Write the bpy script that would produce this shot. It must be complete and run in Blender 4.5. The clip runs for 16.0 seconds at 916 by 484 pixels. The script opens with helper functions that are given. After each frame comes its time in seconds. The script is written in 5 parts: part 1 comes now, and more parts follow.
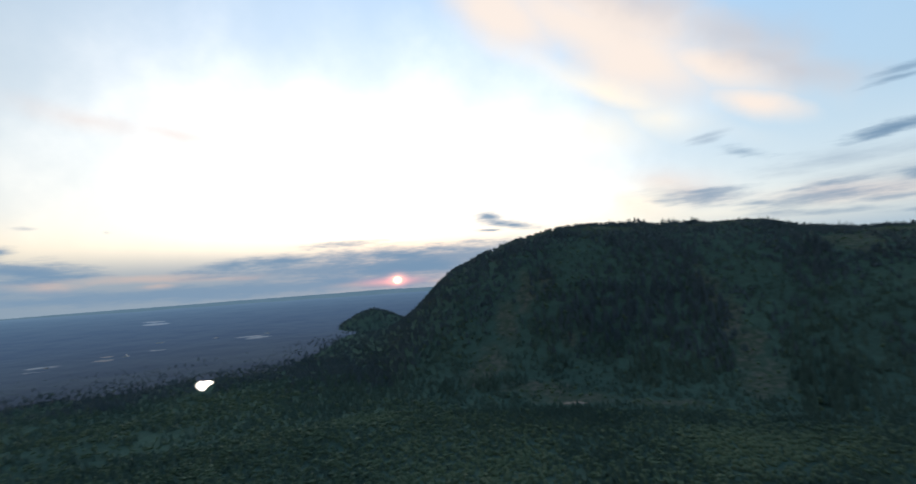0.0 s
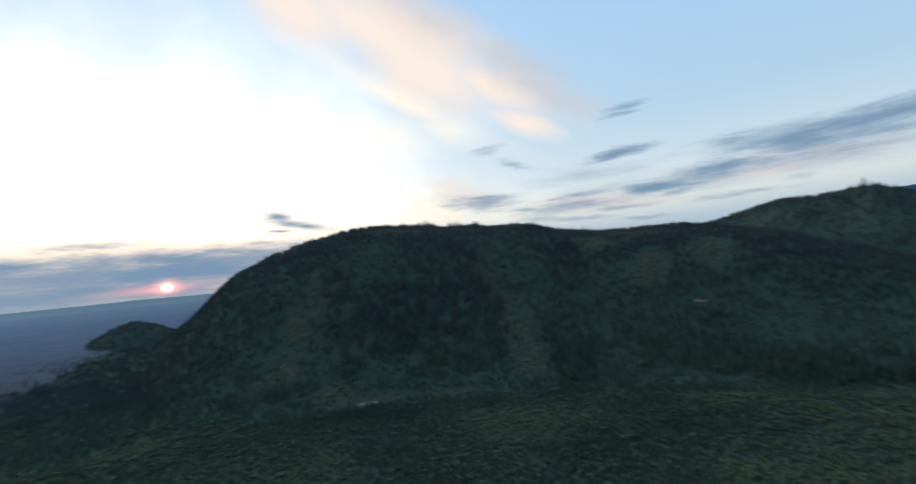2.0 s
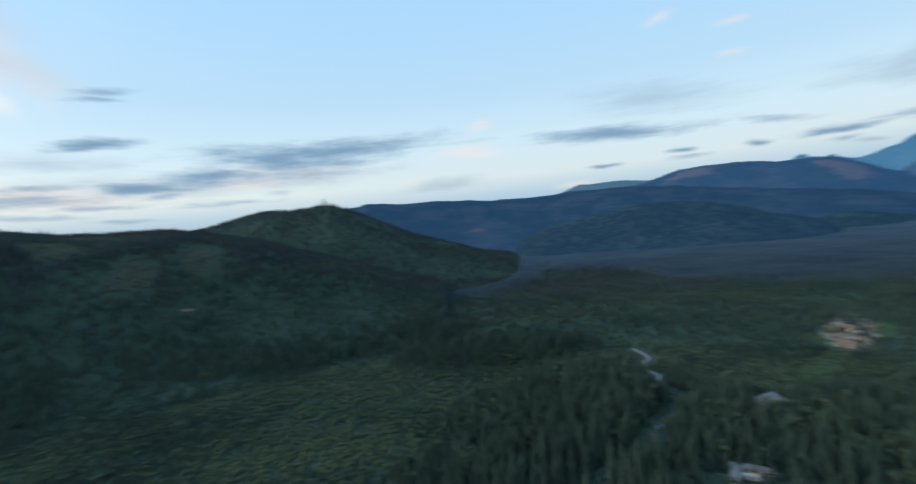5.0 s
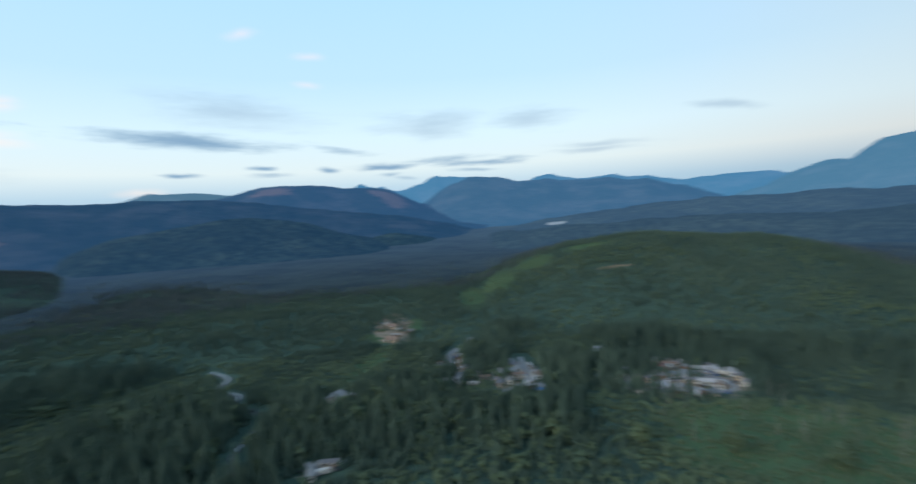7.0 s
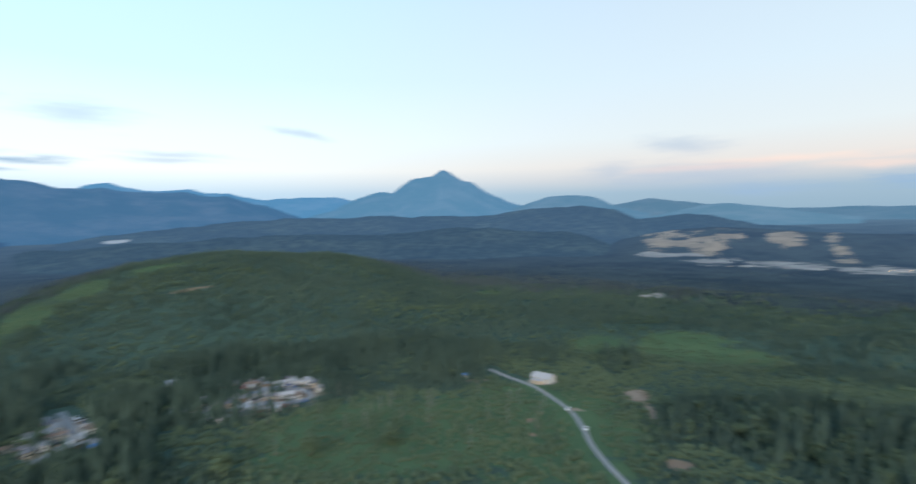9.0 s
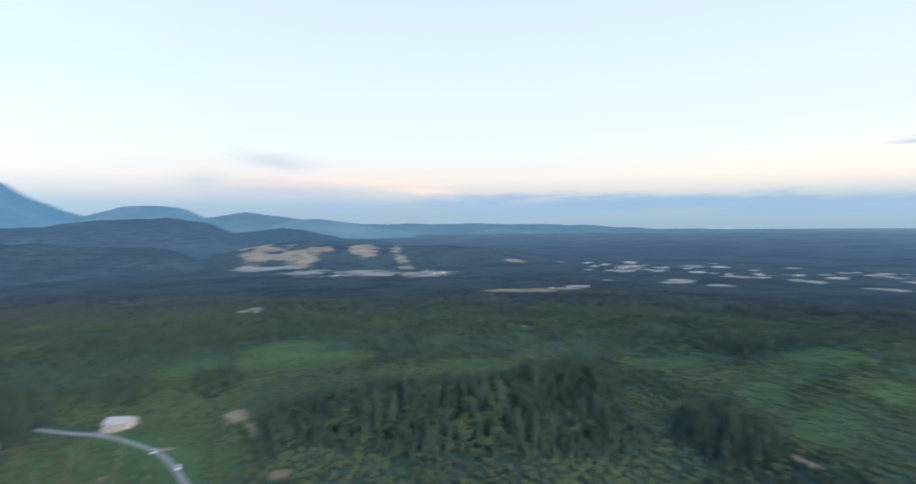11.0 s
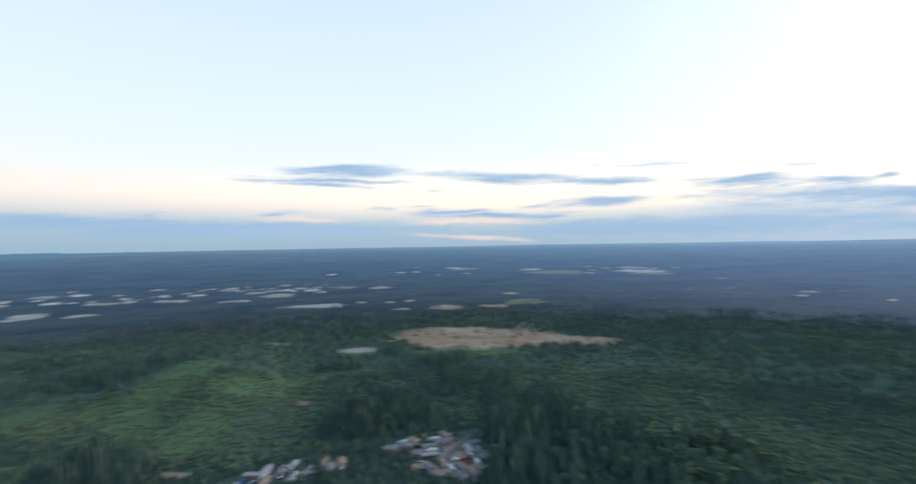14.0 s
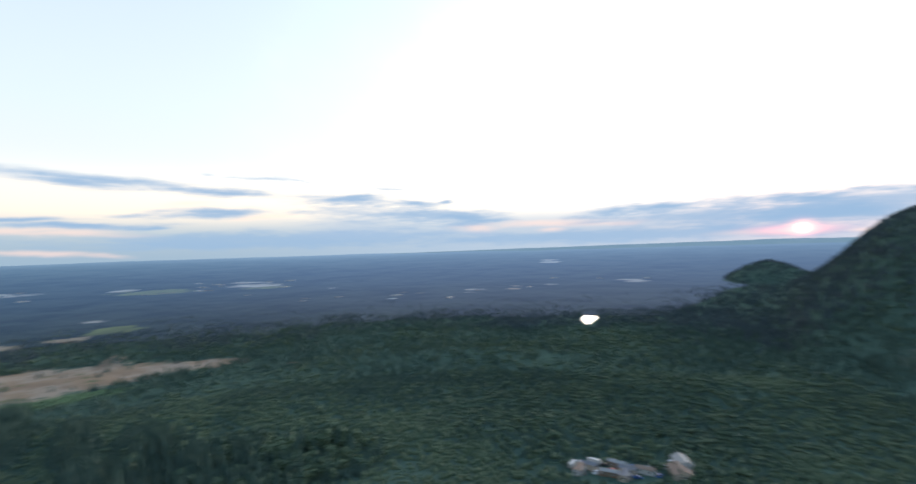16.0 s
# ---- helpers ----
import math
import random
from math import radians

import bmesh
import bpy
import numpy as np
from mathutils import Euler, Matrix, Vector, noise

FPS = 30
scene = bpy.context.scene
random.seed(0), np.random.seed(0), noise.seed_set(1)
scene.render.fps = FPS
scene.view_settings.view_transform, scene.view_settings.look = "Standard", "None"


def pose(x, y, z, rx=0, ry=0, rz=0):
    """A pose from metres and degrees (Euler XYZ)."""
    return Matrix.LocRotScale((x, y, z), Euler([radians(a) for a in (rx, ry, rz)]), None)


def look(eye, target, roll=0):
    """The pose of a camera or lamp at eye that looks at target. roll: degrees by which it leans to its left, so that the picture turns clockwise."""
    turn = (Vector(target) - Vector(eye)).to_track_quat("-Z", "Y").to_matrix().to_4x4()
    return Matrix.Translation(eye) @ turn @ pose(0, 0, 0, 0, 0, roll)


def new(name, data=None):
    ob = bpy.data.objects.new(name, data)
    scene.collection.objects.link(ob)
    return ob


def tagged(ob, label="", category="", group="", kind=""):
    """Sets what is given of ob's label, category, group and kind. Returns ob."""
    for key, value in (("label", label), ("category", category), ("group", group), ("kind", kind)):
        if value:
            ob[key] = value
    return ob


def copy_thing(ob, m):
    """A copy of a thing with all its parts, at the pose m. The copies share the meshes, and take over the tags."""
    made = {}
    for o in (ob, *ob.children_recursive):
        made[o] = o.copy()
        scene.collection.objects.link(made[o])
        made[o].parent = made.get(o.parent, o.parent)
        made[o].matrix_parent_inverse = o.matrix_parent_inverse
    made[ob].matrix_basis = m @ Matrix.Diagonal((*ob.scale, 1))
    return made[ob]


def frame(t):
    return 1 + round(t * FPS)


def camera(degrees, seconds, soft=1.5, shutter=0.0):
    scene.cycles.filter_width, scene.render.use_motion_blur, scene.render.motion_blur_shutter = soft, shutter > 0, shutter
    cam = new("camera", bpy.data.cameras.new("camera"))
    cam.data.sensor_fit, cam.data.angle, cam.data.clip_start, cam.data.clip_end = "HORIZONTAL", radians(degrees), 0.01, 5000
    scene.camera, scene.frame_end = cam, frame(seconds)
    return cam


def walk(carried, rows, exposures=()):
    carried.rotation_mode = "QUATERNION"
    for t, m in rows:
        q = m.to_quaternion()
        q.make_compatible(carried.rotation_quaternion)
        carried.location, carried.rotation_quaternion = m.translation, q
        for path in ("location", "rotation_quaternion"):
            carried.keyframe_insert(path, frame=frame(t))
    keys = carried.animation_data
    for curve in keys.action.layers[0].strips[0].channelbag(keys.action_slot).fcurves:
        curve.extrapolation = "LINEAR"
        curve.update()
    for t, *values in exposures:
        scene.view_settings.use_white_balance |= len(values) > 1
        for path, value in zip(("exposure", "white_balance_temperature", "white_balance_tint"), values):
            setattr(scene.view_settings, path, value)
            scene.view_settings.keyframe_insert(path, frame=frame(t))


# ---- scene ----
# Hovering camera, 122 m over the valley floor, turning once round.
EYE = 122.0
cam = camera(84.8, 16.0, soft=1.5, shutter=0.95)
PATH = [  # seconds, heading, tilt, lean
    (0.0, 0.09, 4.80, 3.91),
    (0.5, -4.39, 4.48, 4.23),
    (1.0, -10.31, 4.05, 4.64),
    (1.5, -16.57, 3.58, 5.08),
    (2.0, -23.15, 3.08, 5.49),
    (2.5, -30.84, 2.41, 6.01),
    (3.0, -39.00, 1.77, 6.03),
    (5.5, -88.12, -2.18, 4.94),
    (6.0, -99.25, -2.59, 4.43),
    (6.5, -110.86, -2.92, 3.89),
    (7.0, -122.79, -3.19, 3.14),
    (7.5, -134.39, -3.20, 2.30),
    (8.0, -146.01, -3.18, 1.82),
    (8.5, -156.98, -2.97, 1.37),
    (9.0, -168.11, -2.65, 0.99),
    (9.2, -172.62, -2.46, 0.99),
    (11.3, -218.76, -1.19, 0.81),
    (11.5, -223.38, -0.94, 1.15),
    (12.0, -233.92, -0.75, 1.25),
    (12.5, -244.60, -0.47, 1.11),
    (13.0, -255.15, -0.25, 1.13),
    (13.5, -265.91, -0.03, 1.15),
    (14.0, -276.59, 0.14, 1.00),
    (14.5, -287.73, 0.31, 1.34),
    (15.0, -298.08, 0.46, 1.43),
    (15.5, -308.28, 0.59, 1.54),
    (16.0, -318.56, 0.70, 1.74),
]
EXPOSURES = [  # seconds, stops, white balance
    (0.0, 0.2, 6450, 9), (1.5, 0.18, 6450, 9), (3.0, 0.24, 6400, 8), (5.5, 0.40, 6250, 5), (7.0, 0.54, 6300, 5), (9.0, 0.84, 6500, 9), (11.5, 0.98, 6550, 11), (14.0, 0.96, 6600, 11), (16.0, 0.95, 6650, 12)]
walk(cam, [(t, pose(0, 0, EYE, 90 + p, r, yaw)) for t, yaw, p, r in PATH], EXPOSURES)

# ---------------------------------------------------------------- sky and sun
SUN_BEARING, SUN_HEIGHT = -6.9, 0.93


class Graph:
    """Short forms for the nodes of one tree."""

    def __init__(self, tree):
        self.tree = tree

    def node(self, kind, **values):
        n = self.tree.nodes.new(kind)
        for key, value in values.items():
            if key.startswith("in_"):
                self.feed(n.inputs[int(key[3:])], value)
            else:
                setattr(n, key, value)
        return n

    def feed(self, socket, value):
        if isinstance(value, bpy.types.NodeSocket):
            self.tree.links.new(value, socket)
        else:
            socket.default_value = value

    def math(self, operation, a, b=0.0, c=0.0, clamp=False):
        n = self.node("ShaderNodeMath", operation=operation, use_clamp=clamp)
        for socket, value in zip(n.inputs, (a, b, c)):
            self.feed(socket, value)
        return n.outputs[0]

    def ramp(self, fac, stops, interpolation="LINEAR"):
        n = self.node("ShaderNodeValToRGB")
        e = n.color_ramp.elements
        n.color_ramp.interpolation = interpolation
        while len(e) < len(stops):
            e.new(0.5)
        for item, (place, colour) in zip(e, stops):
            item.position = place
            item.color = (*colour, 1)
        self.feed(n.inputs[0], fac)
        return n.outputs[0]

    def step(self, value, low, high, a=0.0, b=1.0):
        n = self.node("ShaderNodeMapRange", interpolation_type="SMOOTHSTEP")
        for socket, v in zip(n.inputs, (value, low, high, a, b)):
            self.feed(socket, v)
        return n.outputs[0]

    def mix(self, fac, a, b, blend="MIX"):
        n = self.node("ShaderNodeMix", data_type="RGBA", blend_type=blend)
        self.feed(n.inputs[0], fac)
        for socket, v in ((n.inputs[6], a), (n.inputs[7], b)):
            self.feed(socket, v if isinstance(v, bpy.types.NodeSocket) else (*v, 1))
        return n.outputs[2]

    def noise(self, vector, scale, detail=4.0, rough=0.55):
        n = self.node("ShaderNodeTexNoise")
        if vector is not None:
            self.feed(n.inputs["Vector"], vector)
        n.inputs["Scale"].default_value = scale
        n.inputs["Detail"].default_value = detail
        n.inputs["Roughness"].default_value = rough
        return n.outputs[0]


# bearing, height, half length, half depth and slant, in degrees
DARK_CLOUDS = [
    (5.2, 6.5, 4.4, 0.62, -8),     (63.5, 9.5, 15.9, 1.3, 1.5), (58.2, 9.0, 11.1, 1.54, -3.6), (59.8, 9.6, 5.4, 1.21, 1.7),
    (42.6, 10.8, 4.1, 0.58, 2.7), (45.6, 6.7, 4.1, 0.59, -1.3), (51.8, 7.7, 6.9, 1.05, 2.7), (61.1, 9.6, 14.2, 1.2, 2.8), (95.2, 8.6, 11.3, 0.83, -2.3), (95.2, 8.5, 7.8, 0.64, -4.9),
    (94.1, 5.4, 2.5, 0.29, -2.5), (101.6, 6.0, 1.7, 0.32, -4.3), (108.8, 5.6, 1.5, 0.33, -6.1), (115.3, 5.6, 3.3, 0.32, 1.2), (125.6, 5.7, 6.5, 0.46, -0.2), (261.8, 8.1, 5.5, 0.41, 1.2),
    (260.7, 6.7, 6.9, 0.31, -2.5), (264.3, 8.3, 8.2, 0.43, 0.6), (265.4, 7.1, 11.1, 0.28, -1.7), (281.2, 7.0, 7.8, 0.58, -3.7), (280.3, 3.1, 8.8, 0.3, -1.9), (260.0, 7.1, 7.8, 0.26, 0.8),
    (262.8, 8.5, 8.1, 0.36, 2.8), (265.5, 8.0, 7.4, 0.61, 1.3), (283.0, 7.4, 12.4, 0.59, -2.8), (293.6, 6.5, 9.2, 0.59, -3.2), (306.6, 6.0, 6.9, 0.56, 0.7), (314.0, 5.2, 4.6, 0.59, -3.3),
    (294.2, 4.5, 8.5, 0.53, -0.5), (277.0, 3.6, 7.7, 0.29, 0.0), (281.0, 7.2, 5.9, 0.47, 0.2), (291.9, 6.6, 8.0, 0.65, -2.3), (306.6, 5.8, 11.4, 0.84, -2.2), (294.1, 4.3, 9.3, 0.48, 1.9),
    (279.4, 3.2, 4.1, 0.21, 2.2), (287.2, 2.8, 2.9, 0.23, 0.8), (341.4, 3.7, 8.9, 0.8, -0.1), (353.2, 3.8, 10.2, 1.2, -1.3), (356.5, 2.6, 6.3, 1.31, -1.8), (3.7, 7.4, 2.5, 0.6, -2.8),
    (6.9, 6.2, 3.5, 0.53, -6.8), (4.2, 5.8, 2.5, 0.23, -2.8), (335.4, 3.5, 5.0, 0.61, 3.6), (351.9, 4.0, 14.2, 0.99, 0.8), (353.2, 2.5, 13.0, 1.52, 0.7), (317.2, 5.4, 1.7, 0.49, 3.1),
    (318.9, 3.4, 3.5, 0.65, -3.0),
]
GREY_WISPS = [
    (41.3, 10.5, 3.7, 0.3, 3.8), (43.4, 14.7, 2.8, 0.25, 3.0), (37.3, 6.8, 5.6, 0.31, 0.7), (42.0, 5.0, 6.6, 0.3, -0.0), (44.8, 6.4, 4.2, 0.41, -0.3), (32.0, 5.9, 4.4, 0.32, -2.6), (53.1, 4.8, 6.9, 0.32, 0.4), (27.3, 7.8, 4.2, 0.26, -2.1), (43.5, 3.6, 4.8, 0.25, -2.5),
    (42.0, 10.8, 3.9, 0.53, 2.6), (30.9, 11.0, 3.0, 0.58, -18.0), (43.8, 15.4, 2.8, 0.44, 2.9), (27.0, 7.1, 6.5, 0.65, 0.0), (38.4, 5.7, 6.3, 0.78, -2.8), (36.3, 4.4, 7.2, 0.43, -4.1),
    (36.3, 5.6, 7.7, 0.86, -0.3), (47.6, 5.8, 1.9, 0.6, -1.5), (110.9, 7.5, 3.4, 0.36, -6.3), (102.6, 5.3, 2.3, 0.32, -1.6), (124.7, 4.9, 3.2, 0.26, -2.2), (115.4, 4.8, 1.3, 0.23, 2.1),
    (117.1, 4.3, 1.6, 0.23, -2.8), (121.4, 6.2, 10.0, 0.38, 2.3), (128.6, 6.0, 3.5, 0.4, -1.7), (218.5, 3.3, 12.4, 0.73, -0.6), (238.8, 2.7, 13.4, 0.7, -1.1), (224.3, 3.2, 7.9, 0.37, -0.0),
    (273.9, 5.9, 2.0, 0.2, -6.2), (268.6, 3.9, 1.4, 0.2, -1.7), (274.1, 4.0, 2.9, 0.26, -0.1), (285.2, 4.0, 3.1, 0.2, 1.7), (308.6, 4.0, 12.2, 1.61, -4.0), (285.2, 3.0, 5.6, 0.4, 0.1),
    (267.4, 4.0, 1.6, 0.2, 3.4), (272.9, 4.3, 3.1, 0.2, 2.7), (256.0, 3.4, 2.5, 0.2, 2.4), (292.5, 8.3, 1.0, 0.2, -3.9), (300.9, 7.9, 3.0, 0.2, -6.8), (311.8, 6.9, 2.0, 0.2, -7.1),
    (247.2, 2.6, 1.9, 0.35, 0.4), (311.1, 4.0, 9.8, 1.45, -3.1), (297.9, 8.0, 7.4, 0.2, -0.1), (310.7, 6.9, 2.1, 0.23, -5.2), (344.9, 5.1, 2.2, 0.24, -6.8), (353.1, 0.8, 7.8, 0.66, -0.5),
    (334.3, 2.4, 3.8, 0.42, 1.3), (322.0, 3.1, 3.0, 0.26, 1.5), (346.8, 5.2, 5.1, 0.39, 0.9),
]
PALE_VEILS = [
    (46, 6.6, 17, 1.9, 2), (60, 7.3, 13, 1.6, 3), (38, 9.0, 9, 1.0, 0),
    (27.8, 12.8, 1.8, 0.34, 6.2), (27.7, 13.2, 2.1, 0.31, 6.9), (25.4, 7.5, 6.6, 1.2, -10.3), (58.1, 5.6, 2.4, 0.44, -0.8), (76.6, 5.1, 6.0, 0.68, 0.9), (57.3, 7.4, 7.8, 0.56, 0.7),
    (76.5, 5.2, 6.4, 0.77, 2.4), (99.7, 11.6, 9.8, 1.71, -4.5), (119.2, 9.8, 5.9, 1.35, -8.0), (120.3, 10.3, 7.5, 1.23, 4.9), (151.3, 9.3, 3.5, 0.48, -10.0), (138.7, 6.8, 6.9, 0.39, -1.7),
    (185.1, 4.9, 4.6, 1.16, 2.0), (192.3, 7.2, 5.5, 1.06, -6.6), (138.4, 6.3, 6.5, 0.34, -1.1), (150.7, 9.4, 3.6, 0.37, -8.8), (131.2, 10.0, 5.5, 1.27, -1.9), (198.3, 2.7, 14.1, 1.03, -2.8),
    (191.9, 7.2, 5.1, 0.84, -7.7), (193.1, 4.0, 13.9, 1.72, -1.5), (216.8, 2.6, 12.0, 1.18, 0.4), (256.7, 3.4, 2.4, 0.22, -1.0), (257.5, 3.6, 3.5, 0.26, -0.4), (308.3, 2.6, 13.0, 1.43, -1.8),
    (257.3, 1.6, 13.9, 0.69, -1.2), (320.7, 1.7, 4.8, 0.41, -1.5), (319.1, 7.3, 1.2, 0.2, -0.0), (324.9, 7.1, 0.6, 0.2, 0.2), (357.1, 12.5, 0.7, 0.72, -8.7), (0.1, 13.9, 2.2, 0.26, 1.3),
]
WARM_CLOUDS = [
    (17.6, 25.7, 24.7, 3.02, -26.2), (19.7, 26.4, 16.5, 3.22, -27.4),
    (7.3, 28.5, 10.3, 3.31, -27.2), (22.0, 22.3, 12.7, 3.89, -30.1), (28.7, 20.0, 9.7, 1.89, -29.5), (32.1, 15.7, 5.8, 1.35, -25.3),
]
WARM_VEILS = [
    (23.5, 9.2, 8.3, 1.63, -10.5), (38.9, 5.9, 12.9, 1.1, -4.7), (60.2, 7.6, 8.8, 0.92, -3.1),
    (81.2, 11.1, 2.8, 0.62, 6.5), (79.4, 8.3, 4.5, 0.54, -5.5), (81.3, 11.5, 2.7, 0.56, 7.4), (78.7, 8.7, 3.9, 0.63, 2.1),
    (323.9, 17.2, 7.9, 1.3, -5.3), (330.9, 16.7, 6.3, 1.01, -8.3), (25.5, 8.2, 7.9, 1.67, -17.8), (19.3, 7.6, 4.6, 1.88, -18.4), (62.1, 6.8, 3.1, 0.42, -2.6), (55.8, 6.7, 9.0, 0.72, 1.5),
    (100.5, 19.1, 2.8, 0.73, 9.4), (107.1, 17.2, 2.8, 0.55, 1.1), (106.9, 14.5, 2.2, 0.52, -3.6), (90.7, 3.6, 3.3, 0.52, 1.8), (139.3, 1.6, 2.5, 0.5, -4.2),
]
LOW_GLOW = [
    (329.9, 2.4, 11.7, 0.46, -1.4), (297.4, 3.8, 4.1, 0.31, 4.0), (280.9, 2.4, 5.0, 0.42, 1.8), (290.3, 5.3, 4.2, 0.41, 3.7), (298.8, 4.0, 3.9, 0.33, 1.7), (276.3, 2.6, 7.0, 0.39, 1.5),
    (320.9, 2.2, 3.5, 0.45, 0.6), (329.1, 1.7, 2.3, 0.35, 1.8), (334.4, 2.2, 5.8, 0.36, -0.9), (320.7, 2.4, 4.0, 0.31, -0.5), (351.1, 0.7, 7.1, 0.33, 0.4), (279.6, 2.4, 8.3, 0.33, -2.2),
    (278.4, 0.7, 9.7, 0.28, -4.1), (207.8, 4.3, 6.0, 0.53, -1.5), (201.4, 5.2, 11.6, 0.49, -1.7), (193.6, 4.8, 9.5, 0.4, -0.0), (357.3, 0.6, 1.5, 0.25, -0.8), (259.4, 2.8, 6.2, 0.35, -1.6),
]
LOW_BANKS = [
    (354, 2.6, 22, 1.7, 0), (346, 2.4, 14, 1.5, 0), (4, 3.0, 14, 1.8, 0), (317, 3.6, 8, 1.2, -3), (335, 0.9, 34, 0.8, 0), (300, 1.4, 26, 1.0, 0), (228, 2.4, 30, 1.0, 0), (254, 1.8, 26, 0.9, 0),
]
ASHEN_CLOUDS = [(30, 22.5, 12, 2.6, -27), (22, 27.5, 12, 3.0, -27), (36, 17.5, 7, 1.8, -20), (33, 19.5, 8, 2.0, -25)]
LIT_CLOUDS = [(17, 20.0, 19, 1.5, -27), (24, 15.6, 7, 2.2, -14), (20.5, 7.6, 7, 2.4, 0), (16, 15.5, 9, 3.2, -10)]
CUT = 168.0  # bearing at which the counting of bearings starts anew


def build_sky():
    world = bpy.data.worlds.new("dusk_sky")
    scene.world = world
    world.use_nodes = True
    world.node_tree.nodes.clear()
    g = Graph(world.node_tree)
    way = g.node("ShaderNodeTexCoord").outputs["Generated"]
    xyz = g.node("ShaderNodeSeparateXYZ", in_0=way)
    deg = 180 / math.pi
    height = g.math("MULTIPLY", g.math("ARCSINE", xyz.outputs[2]), deg)
    bearing = g.math("MULTIPLY", g.math("ARCTAN2", xyz.outputs[0], xyz.outputs[1]), deg)
    wrapped = g.math("WRAP", bearing, CUT, CUT - 360)
    spot = g.node("ShaderNodeCombineXYZ", in_0=wrapped, in_1=height).outputs[0]

    def flat(b):
        return (b - CUT) % 360 + CUT - 360

    soft = g.noise(way, 6.0, 6.0, 0.55)
    drift = g.math("MULTIPLY_ADD", soft, 1.0, 0.5)

    # clear sky, from the horizon up
    clear = g.ramp(g.math("MULTIPLY", height, 1 / 60, clamp=True), [
        (0.0, (0.27, 0.40, 0.52)), (0.05, (0.33, 0.45, 0.56)), (0.09, (0.54, 0.60, 0.63)), (0.15, (0.51, 0.62, 0.70)),
        (0.25, (0.39, 0.55, 0.70)), (0.42, (0.33, 0.52, 0.74)), (0.7, (0.23, 0.43, 0.72)), (1.0, (0.17, 0.34, 0.62))])
    air = g.node("ShaderNodeTexSky", sky_type="NISHITA", sun_disc=False, sun_elevation=radians(SUN_HEIGHT + 1),
                 sun_rotation=radians(SUN_BEARING), air_density=1.0, dust_density=2.0)
    colour = g.mix(0.02, clear, air.outputs[0], "ADD")

    # light round the sun: a wide pale bloom of thin cloud and a low warm band
    def off(b, e, wide, high):
        m = g.node("ShaderNodeMapping", vector_type="TEXTURE", in_0=spot)
        m.inputs["Location"].default_value = (flat(b), e, 0)
        m.inputs["Scale"].default_value = (wide, high, 1)
        return g.node("ShaderNodeVectorMath", operation="LENGTH", in_0=m.outputs[0]).outputs["Value"]

    def bell(distance):
        return g.math("POWER", 2.718, g.math("MULTIPLY", g.math("MULTIPLY", distance, distance), -1.0))

    # thin high veil on the side away from the hills
    side = g.node("ShaderNodeVectorMath", operation="DOT_PRODUCT", in_0=way)
    side.inputs[1].default_value = (math.sin(radians(242)), math.cos(radians(242)), 0)
    pale = g.ramp(g.math("MULTIPLY", height, 1 / 60, clamp=True), [
        (0.0, (0.17, 0.25, 0.32)), (0.042, (0.20, 0.28, 0.35)), (0.068, (0.36, 0.37, 0.39)), (0.092, (0.46, 0.44, 0.43)), (0.14, (0.45, 0.495, 0.515)),
        (0.24, (0.41, 0.49, 0.55)), (0.42, (0.35, 0.435, 0.52)), (1.0, (0.22, 0.34, 0.50))])
    colour = g.mix(g.step(side.outputs["Value"], -0.45, 0.7, 0.0, 0.95), colour, pale)
    above = g.step(height, 2.0, 7.5, 0.12, 1.0)
    colour = g.mix(g.math("MULTIPLY", bell(g.math("MULTIPLY", off(-11, 11.5, 23, 10.5), drift)), above), colour, (0.85, 0.66, 0.46), "ADD")
    colour = g.mix(g.math("MULTIPLY", bell(off(-16, 18, 38, 26)), g.math("MULTIPLY", above, 0.24)), colour, (0.95, 0.80, 0.62), "ADD")
    colour = g.mix(g.math("MULTIPLY", bell(off(-35, 5.0, 65, 2.6)), 0.45), colour, (0.80, 0.56, 0.20), "ADD")

    bank = g.math("MULTIPLY", bell(off(-22, 1.0, 42, 4.2)), 0.85)
    colour = g.mix(bank, colour, (0.25, 0.31, 0.385))
    streaks = g.node("ShaderNodeMapping", in_0=way)
    streaks.inputs["Scale"].default_value = (7, 7, 46)
    grain = g.noise(streaks.outputs[0], 1.0, 8.0, 0.7)

    # wind-drawn edges: the clouds' outlines are pulled along the bearing
    curl = g.node("ShaderNodeTexNoise", in_0=way)
    curl.inputs["Scale"].default_value, curl.inputs["Detail"].default_value, curl.inputs["Roughness"].default_value = 11.0, 5.0, 0.6
    pull = g.node("ShaderNodeVectorMath", operation="MULTIPLY_ADD", in_0=curl.outputs["Color"])
    pull.inputs[1].default_value, pull.inputs[2].default_value = (3.4, 0.8, 0.0), (-1.7, -0.4, 0.0)
    drawn = g.node("ShaderNodeVectorMath", operation="ADD", in_0=spot, in_1=pull.outputs[0]).outputs[0]

